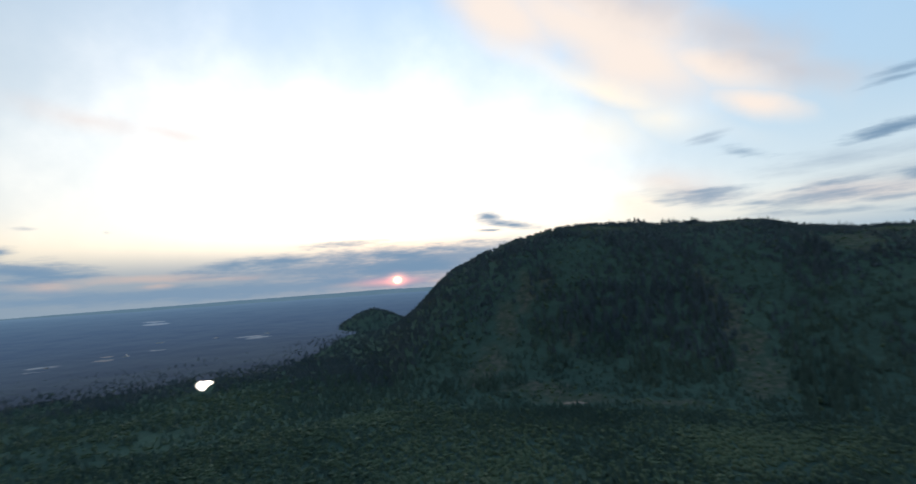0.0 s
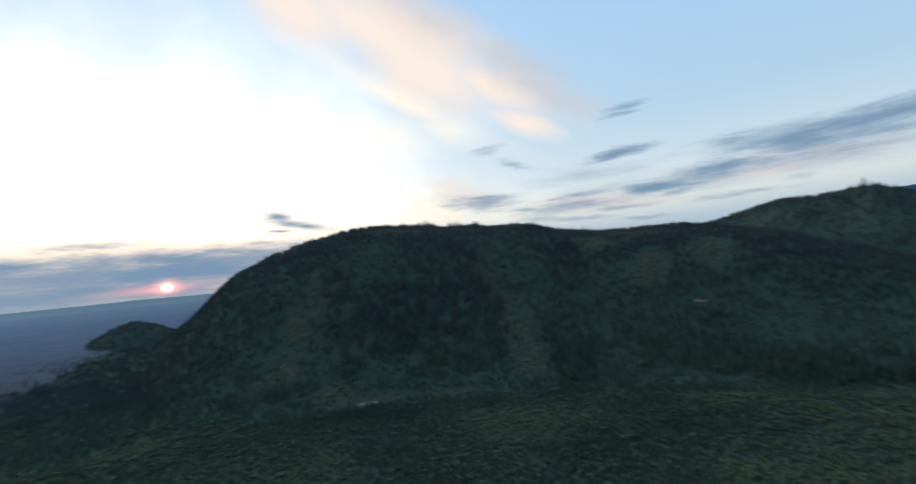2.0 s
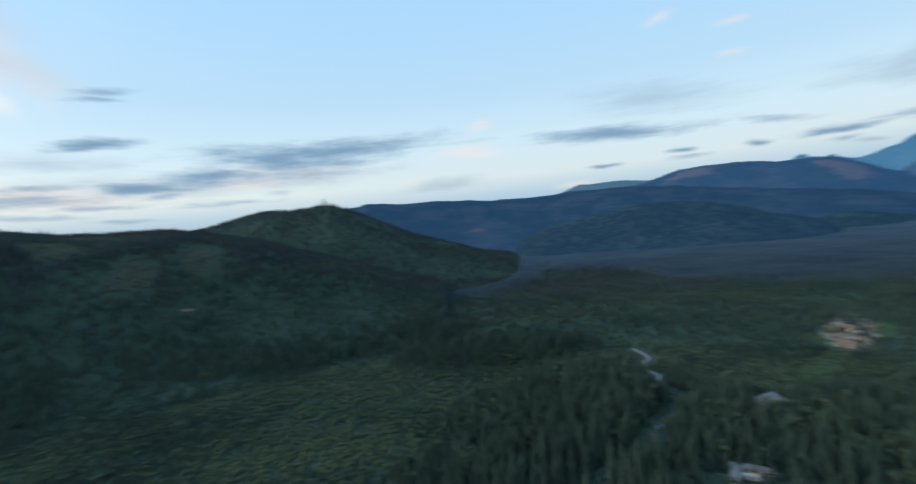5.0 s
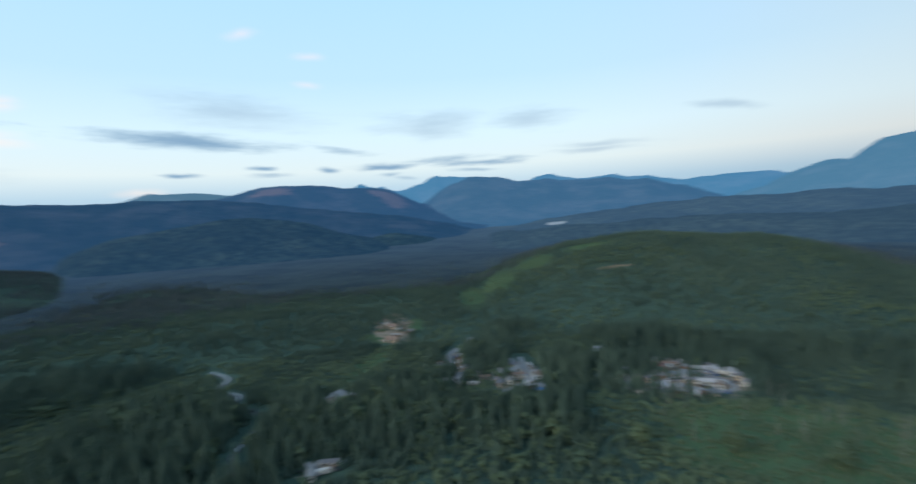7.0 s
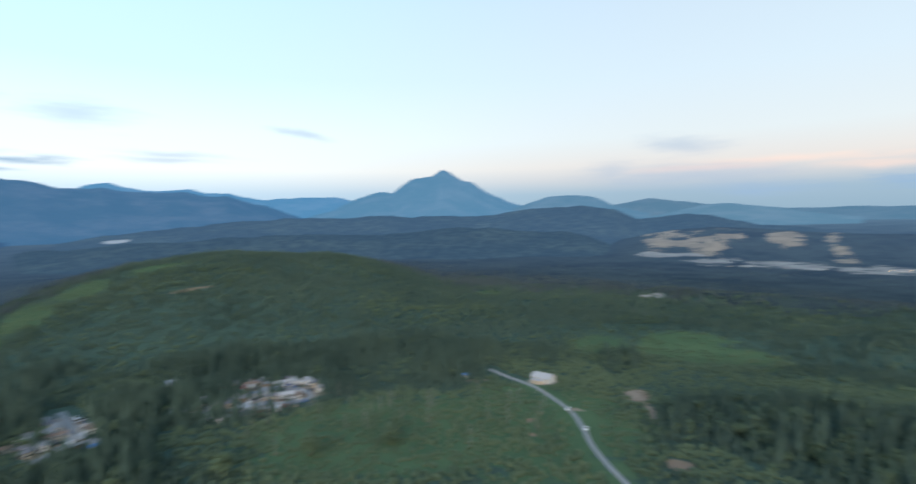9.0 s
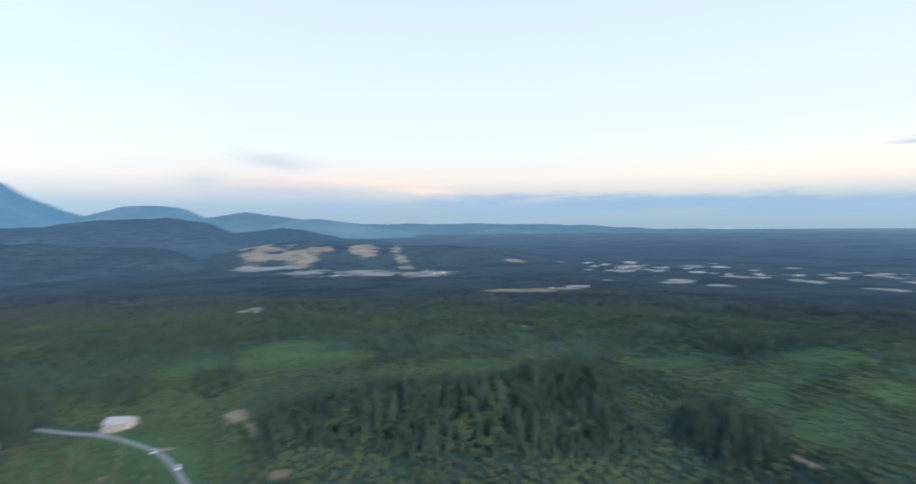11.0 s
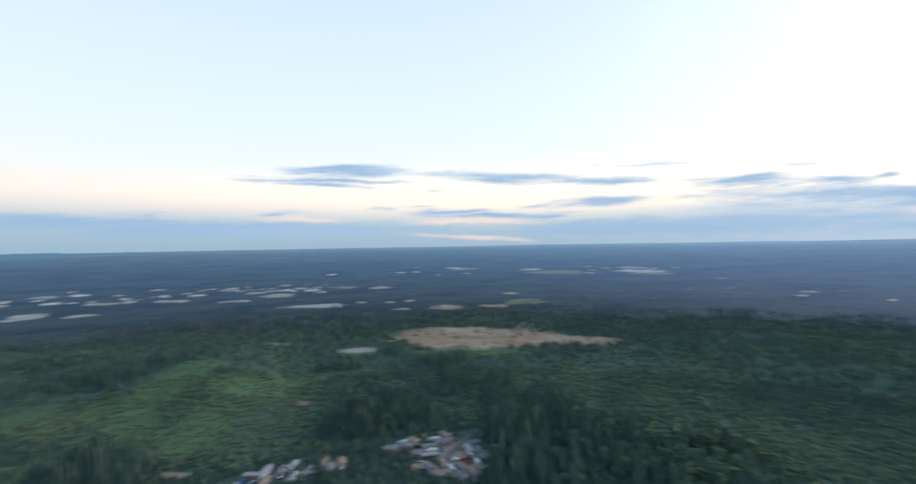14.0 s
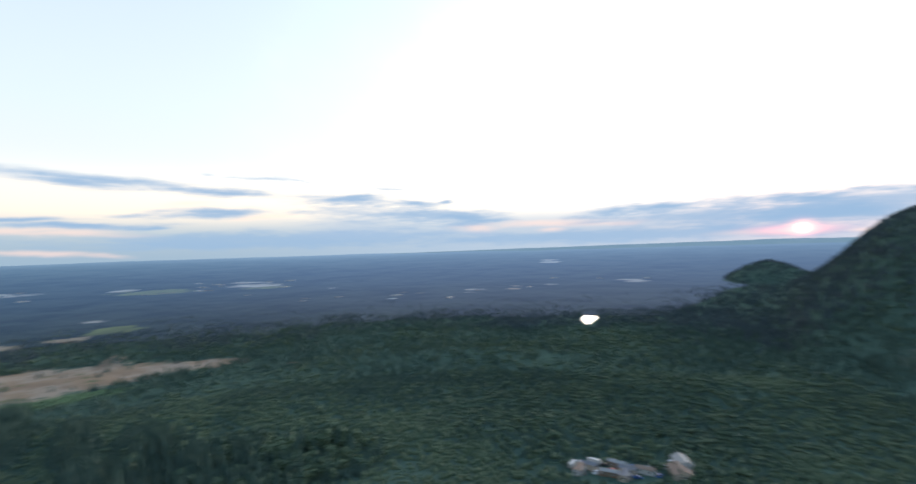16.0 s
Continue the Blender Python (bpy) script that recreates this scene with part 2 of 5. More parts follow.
    def cover(rows, field, edge, rough, grow=1.35):
        reach, inside = 2.4, None
        for b, e, wide, high, slant in rows:
            one = g.node("ShaderNodeTexGradient", gradient_type="SPHERICAL", in_0=drawn)
            m = one.texture_mapping
            m.vector_type, m.translation, m.rotation = "TEXTURE", (flat(b), e, 0), (0, 0, radians(slant))
            m.scale = (wide * 1.12 * reach, high * grow * reach, 1)
            inside = one.outputs[1] if inside is None else g.math("MAXIMUM", inside, one.outputs[1])
        far = g.math("MULTIPLY_ADD", inside, -reach, reach)
        return g.step(g.math("SUBTRACT", g.math("MULTIPLY_ADD", field, rough, 1.0 - rough * 0.5), far), 0.0, edge)

    def over(rows, field, edge, rough, dense, paint, grow=1.35):
        return g.mix(g.math("MULTIPLY", cover(rows, field, edge, rough, grow), dense), colour, paint)

    colour = over(WARM_VEILS, soft, 1.2, 1.4, 0.55, (0.76, 0.62, 0.57))
    colour = over(WARM_CLOUDS, soft, 0.9, 0.7, 0.9, (0.90, 0.76, 0.66), 1.6)
    colour = over(ASHEN_CLOUDS, soft, 1.3, 1.6, 0.7, (0.52, 0.50, 0.53))
    colour = over(LIT_CLOUDS, soft, 1.4, 1.0, 0.6, (1.15, 0.96, 0.70))
    slate = (0.165, 0.265, 0.39)
    colour = over(LOW_BANKS, grain, 0.8, 2.2, 0.75, slate)
    colour = over(LOW_GLOW, grain, 1.1, 2.0, 0.48, (0.66, 0.47, 0.39))
    colour = over(PALE_VEILS, grain, 1.1, 1.6, 0.45, (0.22, 0.30, 0.41))
    colour = over(GREY_WISPS, grain, 1.2, 2.8, 0.66, slate)
    colour = over(DARK_CLOUDS, grain, 1.0, 1.8, 0.94, slate)

    # the sun itself, low in the haze
    colour = g.mix(g.math("MULTIPLY", bell(off(SUN_BEARING - 0.6, SUN_HEIGHT - 0.1, 3.0, 0.4)), 0.6), colour, (0.90, 0.20, 0.09), "ADD")
    colour = g.mix(bell(off(SUN_BEARING, SUN_HEIGHT, 0.9, 0.6)), colour, (0.9, 0.24, 0.14), "ADD")
    colour = g.mix(bell(off(SUN_BEARING, SUN_HEIGHT, 0.27, 0.24)), colour, (14.0, 7.0, 3.5), "ADD")
    back = g.node("ShaderNodeBackground", in_0=colour, in_1=1.0)
    g.node("ShaderNodeOutputWorld", in_0=back.outputs[0])


build_sky()
lamp = new("sun", bpy.data.lights.new("sun", "SUN"))
lamp.data.energy, lamp.data.angle, lamp.data.color = 1.75, radians(46), (1.0, 0.91, 0.79)
b = radians(SUN_BEARING)
lamp.matrix_world = look((math.sin(b) * 100, math.cos(b) * 100, 100 * math.tan(radians(17))), (0, 0, 0))

# ---------------------------------------------------------------- materials


def material(name):
    m = bpy.data.materials.new(name)
    m.use_nodes = True
    m.node_tree.nodes.clear()
    g = Graph(m.node_tree)
    shader = g.node("ShaderNodeBsdfPrincipled")
    g.node("ShaderNodeOutputMaterial", in_0=shader.outputs[0])
    return m, g, shader


def finish(g, shader, colour, rough=0.9, gloss=0.0, bump=None, deep=1.0, metal=0.0, shine=0.15):
    g.feed(shader.inputs["Base Color"], colour if isinstance(colour, bpy.types.NodeSocket) else (*colour, 1))
    g.feed(shader.inputs["Roughness"], rough)
    shader.inputs["Metallic"].default_value = metal
    shader.inputs["Specular IOR Level"].default_value = shine
    if gloss:
        shader.inputs["Coat Weight"].default_value = gloss
        shader.inputs["Coat Roughness"].default_value = 0.45
        shader.inputs["Coat IOR"].default_value = 1.3
    if bump is not None:
        n = g.node("ShaderNodeBump")
        n.inputs["Distance"].default_value = deep
        n.inputs["Strength"].default_value = 0.8
        g.feed(n.inputs["Height"], bump)
        g.feed(shader.inputs["Normal"], n.outputs[0])


def foliage(name, dark, light, gloss=0.06, island=True):
    m, g, s = material(name)
    place = g.node("ShaderNodeTexCoord").outputs["Object"]
    geo = g.node("ShaderNodeNewGeometry").outputs["Random Per Island"] if island else g.node("ShaderNodeObjectInfo").outputs["Random"]
    where = g.node("ShaderNodeNewGeometry").outputs["Position"]
    patch = g.math("ADD", g.noise(where, 0.014, 3), g.math("MULTIPLY", g.noise(where, 0.0045, 2), 0.8))
    fac = g.math("ADD", g.math("MULTIPLY_ADD", geo, 0.3, 0.1), g.math("MULTIPLY", g.math("SUBTRACT", patch, 0.72), 2.2), clamp=True)
    fine = g.noise(place, 1.2, 3)
    col = g.mix(fac, dark, light)
    col = g.mix(g.math("MULTIPLY", fine, 0.25), col, tuple(c * 0.6 for c in dark))
    finish(g, s, col, 0.85, gloss)
    through_light = g.node("ShaderNodeBsdfTranslucent", in_0=g.mix(0.5, col, (0.13, 0.20, 0.11)))
    both = g.node("ShaderNodeMixShader", in_0=0.34, in_1=s.outputs[0], in_2=through_light.outputs[0])
    out = [n for n in m.node_tree.nodes if n.bl_idname == "ShaderNodeOutputMaterial"][0]
    m.node_tree.links.new(both.outputs[0], out.inputs[0])
    return m


def plain(name, colour, rough=0.7, grain=6.0, vary=0.25, metal=0.0):
    m, g, s = material(name)
    place = g.node("ShaderNodeTexCoord").outputs["Object"]
    n = g.noise(place, grain, 5)
    tint = g.node("ShaderNodeObjectInfo").outputs["Random"]
    col = g.mix(g.math("MULTIPLY", n, vary * 2, clamp=True), colour, tuple(c * 0.55 for c in colour))
    col = g.mix(g.math("MULTIPLY", tint, vary), col, tuple(c * 0.6 for c in colour))
    finish(g, s, col, rough, 0, n, 0.02, metal)
    return m


CONIFER = foliage("conifer_needles", (0.053, 0.090, 0.076), (0.083, 0.126, 0.096))
# blue-grey tint paints distance haze into the needles
HAZED_WOOD = foliage("hazed_conifer_needles", (0.058, 0.080, 0.092), (0.088, 0.114, 0.120), 0.07)
LEAF = foliage("broadleaf_leaves", (0.072, 0.111, 0.072), (0.115, 0.157, 0.088))
SHRUB = foliage("young_growth", (0.078, 0.113, 0.070), (0.110, 0.147, 0.081))
CONIFER_ONE = foliage("conifer_needles_single", (0.053, 0.090, 0.076), (0.083, 0.126, 0.096), island=False)
LEAF_ONE = foliage("broadleaf_leaves_single", (0.072, 0.111, 0.072), (0.115, 0.157, 0.088), island=False)
BARK = plain("bark", (0.10, 0.075, 0.055), 0.95, 2.0, 0.4)
ASPHALT = plain("asphalt", (0.24, 0.24, 0.235), 0.9, 0.4, 0.2)
GRAVEL = plain("gravel", (0.11, 0.11, 0.11), 0.95, 0.3, 0.3)


def ground_material():
    m, g, s = material("valley_ground")
    where = g.node("ShaderNodeNewGeometry").outputs["Position"]
    attr = g.node("ShaderNodeAttribute", attribute_name="cover")
    rgb = g.node("ShaderNodeSeparateColor", in_0=attr.outputs["Color"])
    big = g.noise(where, 0.006, 4)
    mid = g.noise(where, 0.035, 5)
    fine = g.noise(where, 0.16, 4)
    forest = g.mix(g.step(big, 0.35, 0.7), (0.048, 0.080, 0.062), (0.064, 0.102, 0.074))
    forest = g.mix(g.math("MULTIPLY", g.step(fine, 0.35, 0.65), 0.7), forest, (0.042, 0.062, 0.046))
    grass = g.mix(g.step(mid, 0.3, 0.7), (0.056, 0.094, 0.050), (0.074, 0.114, 0.058))
    soil = g.mix(g.step(mid, 0.35, 0.68), (0.22, 0.155, 0.105), (0.15, 0.108, 0.076))
    band = g.noise(g.node("ShaderNodeMapping", in_0=where).outputs[0], 0.018, 5, 0.7)
    soil = g.mix(g.step(band, 0.46, 0.56), soil, (0.25, 0.20, 0.155))
    soil = g.mix(g.step(g.noise(where, 0.05, 4), 0.6, 0.68), soil, (0.075, 0.09, 0.045))
    soil = g.mix(g.math("MULTIPLY", fine, 0.5), soil, (0.20, 0.15, 0.11))
    pale = g.mix(mid, (0.27, 0.25, 0.22), (0.18, 0.165, 0.14))

    ragged = g.math("ADD", g.math("MULTIPLY", g.math("SUBTRACT", mid, 0.5), 1.1), g.math("MULTIPLY", g.math("SUBTRACT", g.noise(where, 0.13, 5, 0.7), 0.5), 1.3))

    def edged(channel):
        return g.step(g.math("MULTIPLY", rgb.outputs[channel], g.math("MULTIPLY_ADD", ragged, 1.2, 1.05)), 0.44, 0.60)

    brush = g.mix(g.step(fine, 0.3, 0.6), (0.115, 0.098, 0.078), (0.048, 0.062, 0.040))
    scrub = g.step(g.math("ADD", attr.outputs["Alpha"], g.math("MULTIPLY", g.math("SUBTRACT", mid, 0.5), 1.1)), 0.4, 0.75)
    col = g.mix(g.math("MULTIPLY", scrub, 0.8), forest, brush)
    col = g.mix(edged(1), col, grass)
    col = g.mix(edged(0), col, soil)
    col = g.mix(edged(2), col, pale)
    finish(g, s, col, 1.0, 0, fine, 1.2, shine=0.0)
    return m


GROUND = ground_material()

# ---------------------------------------------------------------- the lie of the land
# Places are given as a bearing (degrees clockwise from +y) and a distance from the hovering point.


def at(bearing, r, z=0.0):
    return Vector((r * math.sin(radians(bearing)), r * math.cos(radians(bearing)), z))


def hashed(i, j, seed):
    v = np.sin(i * 127.1 + j * 311.7 + seed * 74.7) * 43758.5453
    return v - np.floor(v)


def value_noise(x, y, seed=0):
    i, j = np.floor(x), np.floor(y)
    u, v = x - i, y - j
    u, v = u * u * (3 - 2 * u), v * v * (3 - 2 * v)
    a, b_, c, d = hashed(i, j, seed), hashed(i + 1, j, seed), hashed(i, j + 1, seed), hashed(i + 1, j + 1, seed)
    return (a * (1 - u) + b_ * u) * (1 - v) + (c * (1 - u) + d * u) * v


def fbm(x, y, size, octaves=4, seed=0):
    total, gain = 0, 0.5
    for k in range(octaves):
        total = total + gain * (value_noise(x / size * 2 ** k, y / size * 2 ** k, seed + k) - 0.5)
        gain *= 0.5
    return total * 2


def smooth(u):
    u = np.clip(u, 0, 1)
    return u * u * (3 - 2 * u)


def turned(bearing, centre):
    return (bearing - centre + 180) % 360 - 180


def plain_level(r):
    """The valley floor, which climbs slowly to the rim of the far plateau."""
    return 88.0 * np.clip((r - 1900) / 2950, 0, 1) ** 1.1


# each ridge: foot, crest and back distance, steepness of its face, roughness, and its crest line as bearing, angle pairs
RIDGES = [
    (470, 950, 2100, 1.7, 3, [(351, -8), (353.5, -4), (355.5, -2.2), (356.9, -0.7), (359.1, 1.4), (363.2, 3.2), (366.7, 4.5), (370.7, 5.2), (374.5, 5.3), (378.2, 5.0), (382.3, 4.5), (387.3, 4.2), (390.4, 4.1), (393.5, 3.4), (398, 2.6), (402, 2.3), (407, 2.2), (412, 1.5), (418, 0), (426, -3), (435, -6)]),
    (750, 1500, 2500, 1.3, 5, [(36, 0), (41, 1.5), (45.7, 2.1), (49.6, 2.2), (53, 2.7), (56.5, 3.5), (59.8, 3.5), (61.5, 3.6), (63.2, 3.9), (65.9, 3.0), (69, 1.5), (73, -0.5), (80, -3), (86, -5)]),
    (440, 930, 1500, 1.2, 4, [(119, -12), (121.5, -9.8), (123.5, -8.4), (126.8, -6.6), (130, -5.5), (134, -4.5), (138, -3.9), (142, -3.5), (148, -3.5), (153.4, -4.1), (159, -5.1), (165.7, -7.2), (172, -9.4), (178, -11)]),
    (1380, 1850, 2400, 1.0, 4, [(183, -4.5), (186, -2.8), (189, -2.1), (195, -1.5), (200, -1.8), (204, -2.1), (210, -2.1), (216, -2.6), (221, -3.6), (226, -5)]),
    (330, 500, 760, 1.0, 2, [(214, -16), (219, -14.6), (223.5, -14.0), (230, -14.1), (236, -13.2), (241, -13.0), (244, -12.4), (247, -11.9), (250, -11.6), (253, -11.8), (255.5, -12.6), (258.7, -14.6), (262, -16), (266, -18.5), (270, -20)]),
    (520, 780, 1050, 1.0, 2, [(274, -9.5), (285, -8.9), (300, -8.4), (314, -8.5), (322, -9.3), (328, -11), (338, -11), (344, -9), (352, -9), (358, -10)]),
    (1480, 1700, 2100, 1.0, 3, [(344.6, -5), (346.6, -3.9), (348.4, -2.6), (350.3, -2.05), (352, -2.6), (354, -3.7), (357, -5)]),
]
# the far ranges, each ending with the glow colour that paints haze on it
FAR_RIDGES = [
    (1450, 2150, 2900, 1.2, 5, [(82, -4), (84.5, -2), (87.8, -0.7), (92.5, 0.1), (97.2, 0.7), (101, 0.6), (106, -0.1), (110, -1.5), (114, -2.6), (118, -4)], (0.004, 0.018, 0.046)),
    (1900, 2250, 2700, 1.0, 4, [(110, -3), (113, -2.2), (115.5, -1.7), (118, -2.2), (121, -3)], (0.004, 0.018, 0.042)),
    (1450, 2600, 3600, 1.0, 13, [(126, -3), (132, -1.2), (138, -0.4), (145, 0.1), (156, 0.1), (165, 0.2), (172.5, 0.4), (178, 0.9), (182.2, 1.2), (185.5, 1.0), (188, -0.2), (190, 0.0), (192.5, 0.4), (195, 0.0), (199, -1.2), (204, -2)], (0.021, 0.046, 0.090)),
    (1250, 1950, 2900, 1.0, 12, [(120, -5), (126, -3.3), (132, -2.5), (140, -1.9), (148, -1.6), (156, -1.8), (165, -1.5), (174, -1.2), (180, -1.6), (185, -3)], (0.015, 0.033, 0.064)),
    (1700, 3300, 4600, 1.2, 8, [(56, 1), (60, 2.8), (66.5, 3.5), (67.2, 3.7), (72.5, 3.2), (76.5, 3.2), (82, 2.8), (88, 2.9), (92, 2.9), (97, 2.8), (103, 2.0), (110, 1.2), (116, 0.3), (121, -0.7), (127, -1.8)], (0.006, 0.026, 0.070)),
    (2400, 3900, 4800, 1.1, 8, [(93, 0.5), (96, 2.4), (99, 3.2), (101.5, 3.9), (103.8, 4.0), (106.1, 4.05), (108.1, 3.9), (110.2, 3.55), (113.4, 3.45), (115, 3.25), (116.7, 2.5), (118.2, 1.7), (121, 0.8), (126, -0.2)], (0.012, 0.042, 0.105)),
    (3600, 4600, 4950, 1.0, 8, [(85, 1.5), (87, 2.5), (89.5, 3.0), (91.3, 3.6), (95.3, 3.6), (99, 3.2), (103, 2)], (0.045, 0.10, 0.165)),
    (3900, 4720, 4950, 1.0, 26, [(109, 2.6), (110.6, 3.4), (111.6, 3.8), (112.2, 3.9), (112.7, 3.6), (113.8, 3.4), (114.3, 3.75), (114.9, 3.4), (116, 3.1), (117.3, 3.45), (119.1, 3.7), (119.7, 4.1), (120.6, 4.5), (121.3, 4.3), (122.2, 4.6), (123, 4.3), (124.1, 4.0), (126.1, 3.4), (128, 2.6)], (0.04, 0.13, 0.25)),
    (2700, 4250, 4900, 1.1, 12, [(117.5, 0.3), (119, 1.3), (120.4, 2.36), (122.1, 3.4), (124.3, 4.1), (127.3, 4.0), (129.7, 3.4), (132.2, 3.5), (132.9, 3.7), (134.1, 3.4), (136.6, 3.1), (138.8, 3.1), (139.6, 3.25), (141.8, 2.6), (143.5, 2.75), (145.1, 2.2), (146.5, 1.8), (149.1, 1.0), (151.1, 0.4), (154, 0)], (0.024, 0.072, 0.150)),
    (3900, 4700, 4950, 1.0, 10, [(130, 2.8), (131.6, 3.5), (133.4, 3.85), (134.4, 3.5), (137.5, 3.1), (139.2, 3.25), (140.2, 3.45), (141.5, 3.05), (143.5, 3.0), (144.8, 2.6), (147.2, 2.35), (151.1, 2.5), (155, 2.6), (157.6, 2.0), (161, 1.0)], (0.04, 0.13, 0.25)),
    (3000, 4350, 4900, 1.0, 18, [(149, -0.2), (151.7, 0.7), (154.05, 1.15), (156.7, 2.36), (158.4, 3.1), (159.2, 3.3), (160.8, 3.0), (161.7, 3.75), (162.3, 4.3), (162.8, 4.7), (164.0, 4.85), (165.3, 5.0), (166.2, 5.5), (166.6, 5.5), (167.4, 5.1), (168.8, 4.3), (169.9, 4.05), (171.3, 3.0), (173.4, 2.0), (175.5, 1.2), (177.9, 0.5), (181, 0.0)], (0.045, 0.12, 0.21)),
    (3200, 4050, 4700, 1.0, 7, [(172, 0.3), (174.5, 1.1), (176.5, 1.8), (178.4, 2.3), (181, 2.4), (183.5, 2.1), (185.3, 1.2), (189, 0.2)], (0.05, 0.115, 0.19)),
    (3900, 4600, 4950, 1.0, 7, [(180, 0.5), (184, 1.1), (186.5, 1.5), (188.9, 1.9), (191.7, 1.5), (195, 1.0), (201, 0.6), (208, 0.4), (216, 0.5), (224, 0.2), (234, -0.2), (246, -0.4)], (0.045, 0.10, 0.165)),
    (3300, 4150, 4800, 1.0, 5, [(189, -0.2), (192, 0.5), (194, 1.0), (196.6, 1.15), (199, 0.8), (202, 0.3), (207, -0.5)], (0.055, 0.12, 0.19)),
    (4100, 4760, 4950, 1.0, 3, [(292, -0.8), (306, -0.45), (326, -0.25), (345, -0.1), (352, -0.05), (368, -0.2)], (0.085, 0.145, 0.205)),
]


# swells and heaps: bearing, distance, half width, half depth, height
SWELLS = [
    (205, 350, 80, 40, 8), (224, 385, 60, 40, 7), (192, 540, 90, 50, 12), (215, 570, 130, 50, 13), (236, 640, 120, 50, 10), (300, 420, 120, 45, 8), (320, 560, 120, 45, 9), (346, 430, 90, 45, 8), (328, 330, 80, 32, 5), (310, 700, 140, 36, 9),
    (60, 420, 120, 50, 8), (85, 560, 150, 50, 10), (100, 660, 120, 50, 10), (76, 760, 150, 50, 11), (112, 760, 90, 50, 9), (10, 400, 90, 35, 5), (350, 480, 80, 45, 6), (32, 390, 80, 40, 5), (165, 620, 90, 50, 9), (183, 700, 90, 40, 9), (200, 800, 150, 40, 9), (230, 860, 160, 40, 9), (255, 820, 120, 35, 7),
    (284, 712, 13, 18, 10), (275, 700, 20, 13, 5), (281, 622, 22, 10, 3), (290, 640, 9, 12, 5), (271, 640, 18, 10, 3),
]


def land(x, y):
    r = np.hypot(x, y)
    bearing = np.degrees(np.arctan2(x, y)) % 360
    z = plain_level(r)
    wave = fbm(x, y, 420, 4, 3)
    z = z + wave * 5.0 * smooth((r - 250) / 700)
    for b_, q, wide, deep, high in SWELLS:
        c, k = at(b_, q), radians(b_)
        dx, dy = x - c.x, y - c.y
        across, along = dx * math.cos(k) - dy * math.sin(k), dx * math.sin(k) + dy * math.cos(k)
        z = z + high * np.exp(-(across / wide) ** 2 - (along / deep) ** 2)
    for foot, crest, back, steep, rough, line in RIDGES:
        mid = 0.5 * (line[0][0] + line[-1][0])
        local = mid + turned(bearing, mid)
        inside = (local > line[0][0]) & (local < line[-1][0]) & (r > foot) & (r < back)
        if not inside.any():
            continue
        bs, es = np.array(line).T
        lo, rr = local[inside], r[inside]
        # rounded crest line: average of a few neighbouring bearings
        spread = 0.35
        el = sum(np.interp(lo + k * spread, bs, es) for k in (-1.5, -0.5, 0.5, 1.5)) / 4
        top = EYE + crest * np.tan(np.radians(el)) - plain_level(np.full_like(rr, crest))
        u = np.clip((rr - foot) / (crest - foot), 0, 1)
        face = np.where(u < 1, (1 - (1 - u) ** steep) * smooth(u * 1.4 + 0.15 * u), 1.0)
        w = np.clip((rr - crest) / (back - crest), 0, 1)
        shape = face * (1 - smooth(w))
        gully = fbm(lo * 40, rr, 240, 5, 11 + int(crest)) * rough * 2.2 * np.sqrt(np.clip(shape, 0, 1))
        lift = np.maximum(top, 0) * shape + gully * np.clip(top / 60, 0, 1)
        z[inside] = np.maximum(z[inside], plain_level(rr) + lift + wave[inside] * 2)
    return z


def land_at(x, y):
    return float(land(np.array([x], float), np.array([y], float))[0])


def blob(x, y, bearing, r, wide, deep, turn=0.0):
    """1 in the middle of an oval patch of ground, 0.5 on its rim."""
    c = at(bearing, r)
    a = radians(bearing + turn)
    dx, dy = x - c.x, y - c.y
    across, along = dx * math.cos(a) - dy * math.sin(a), dx * math.sin(a) + dy * math.cos(a)
    return np.clip(1 - 0.5 * np.sqrt((across / wide) ** 2 + (along / deep) ** 2), 0, 1)


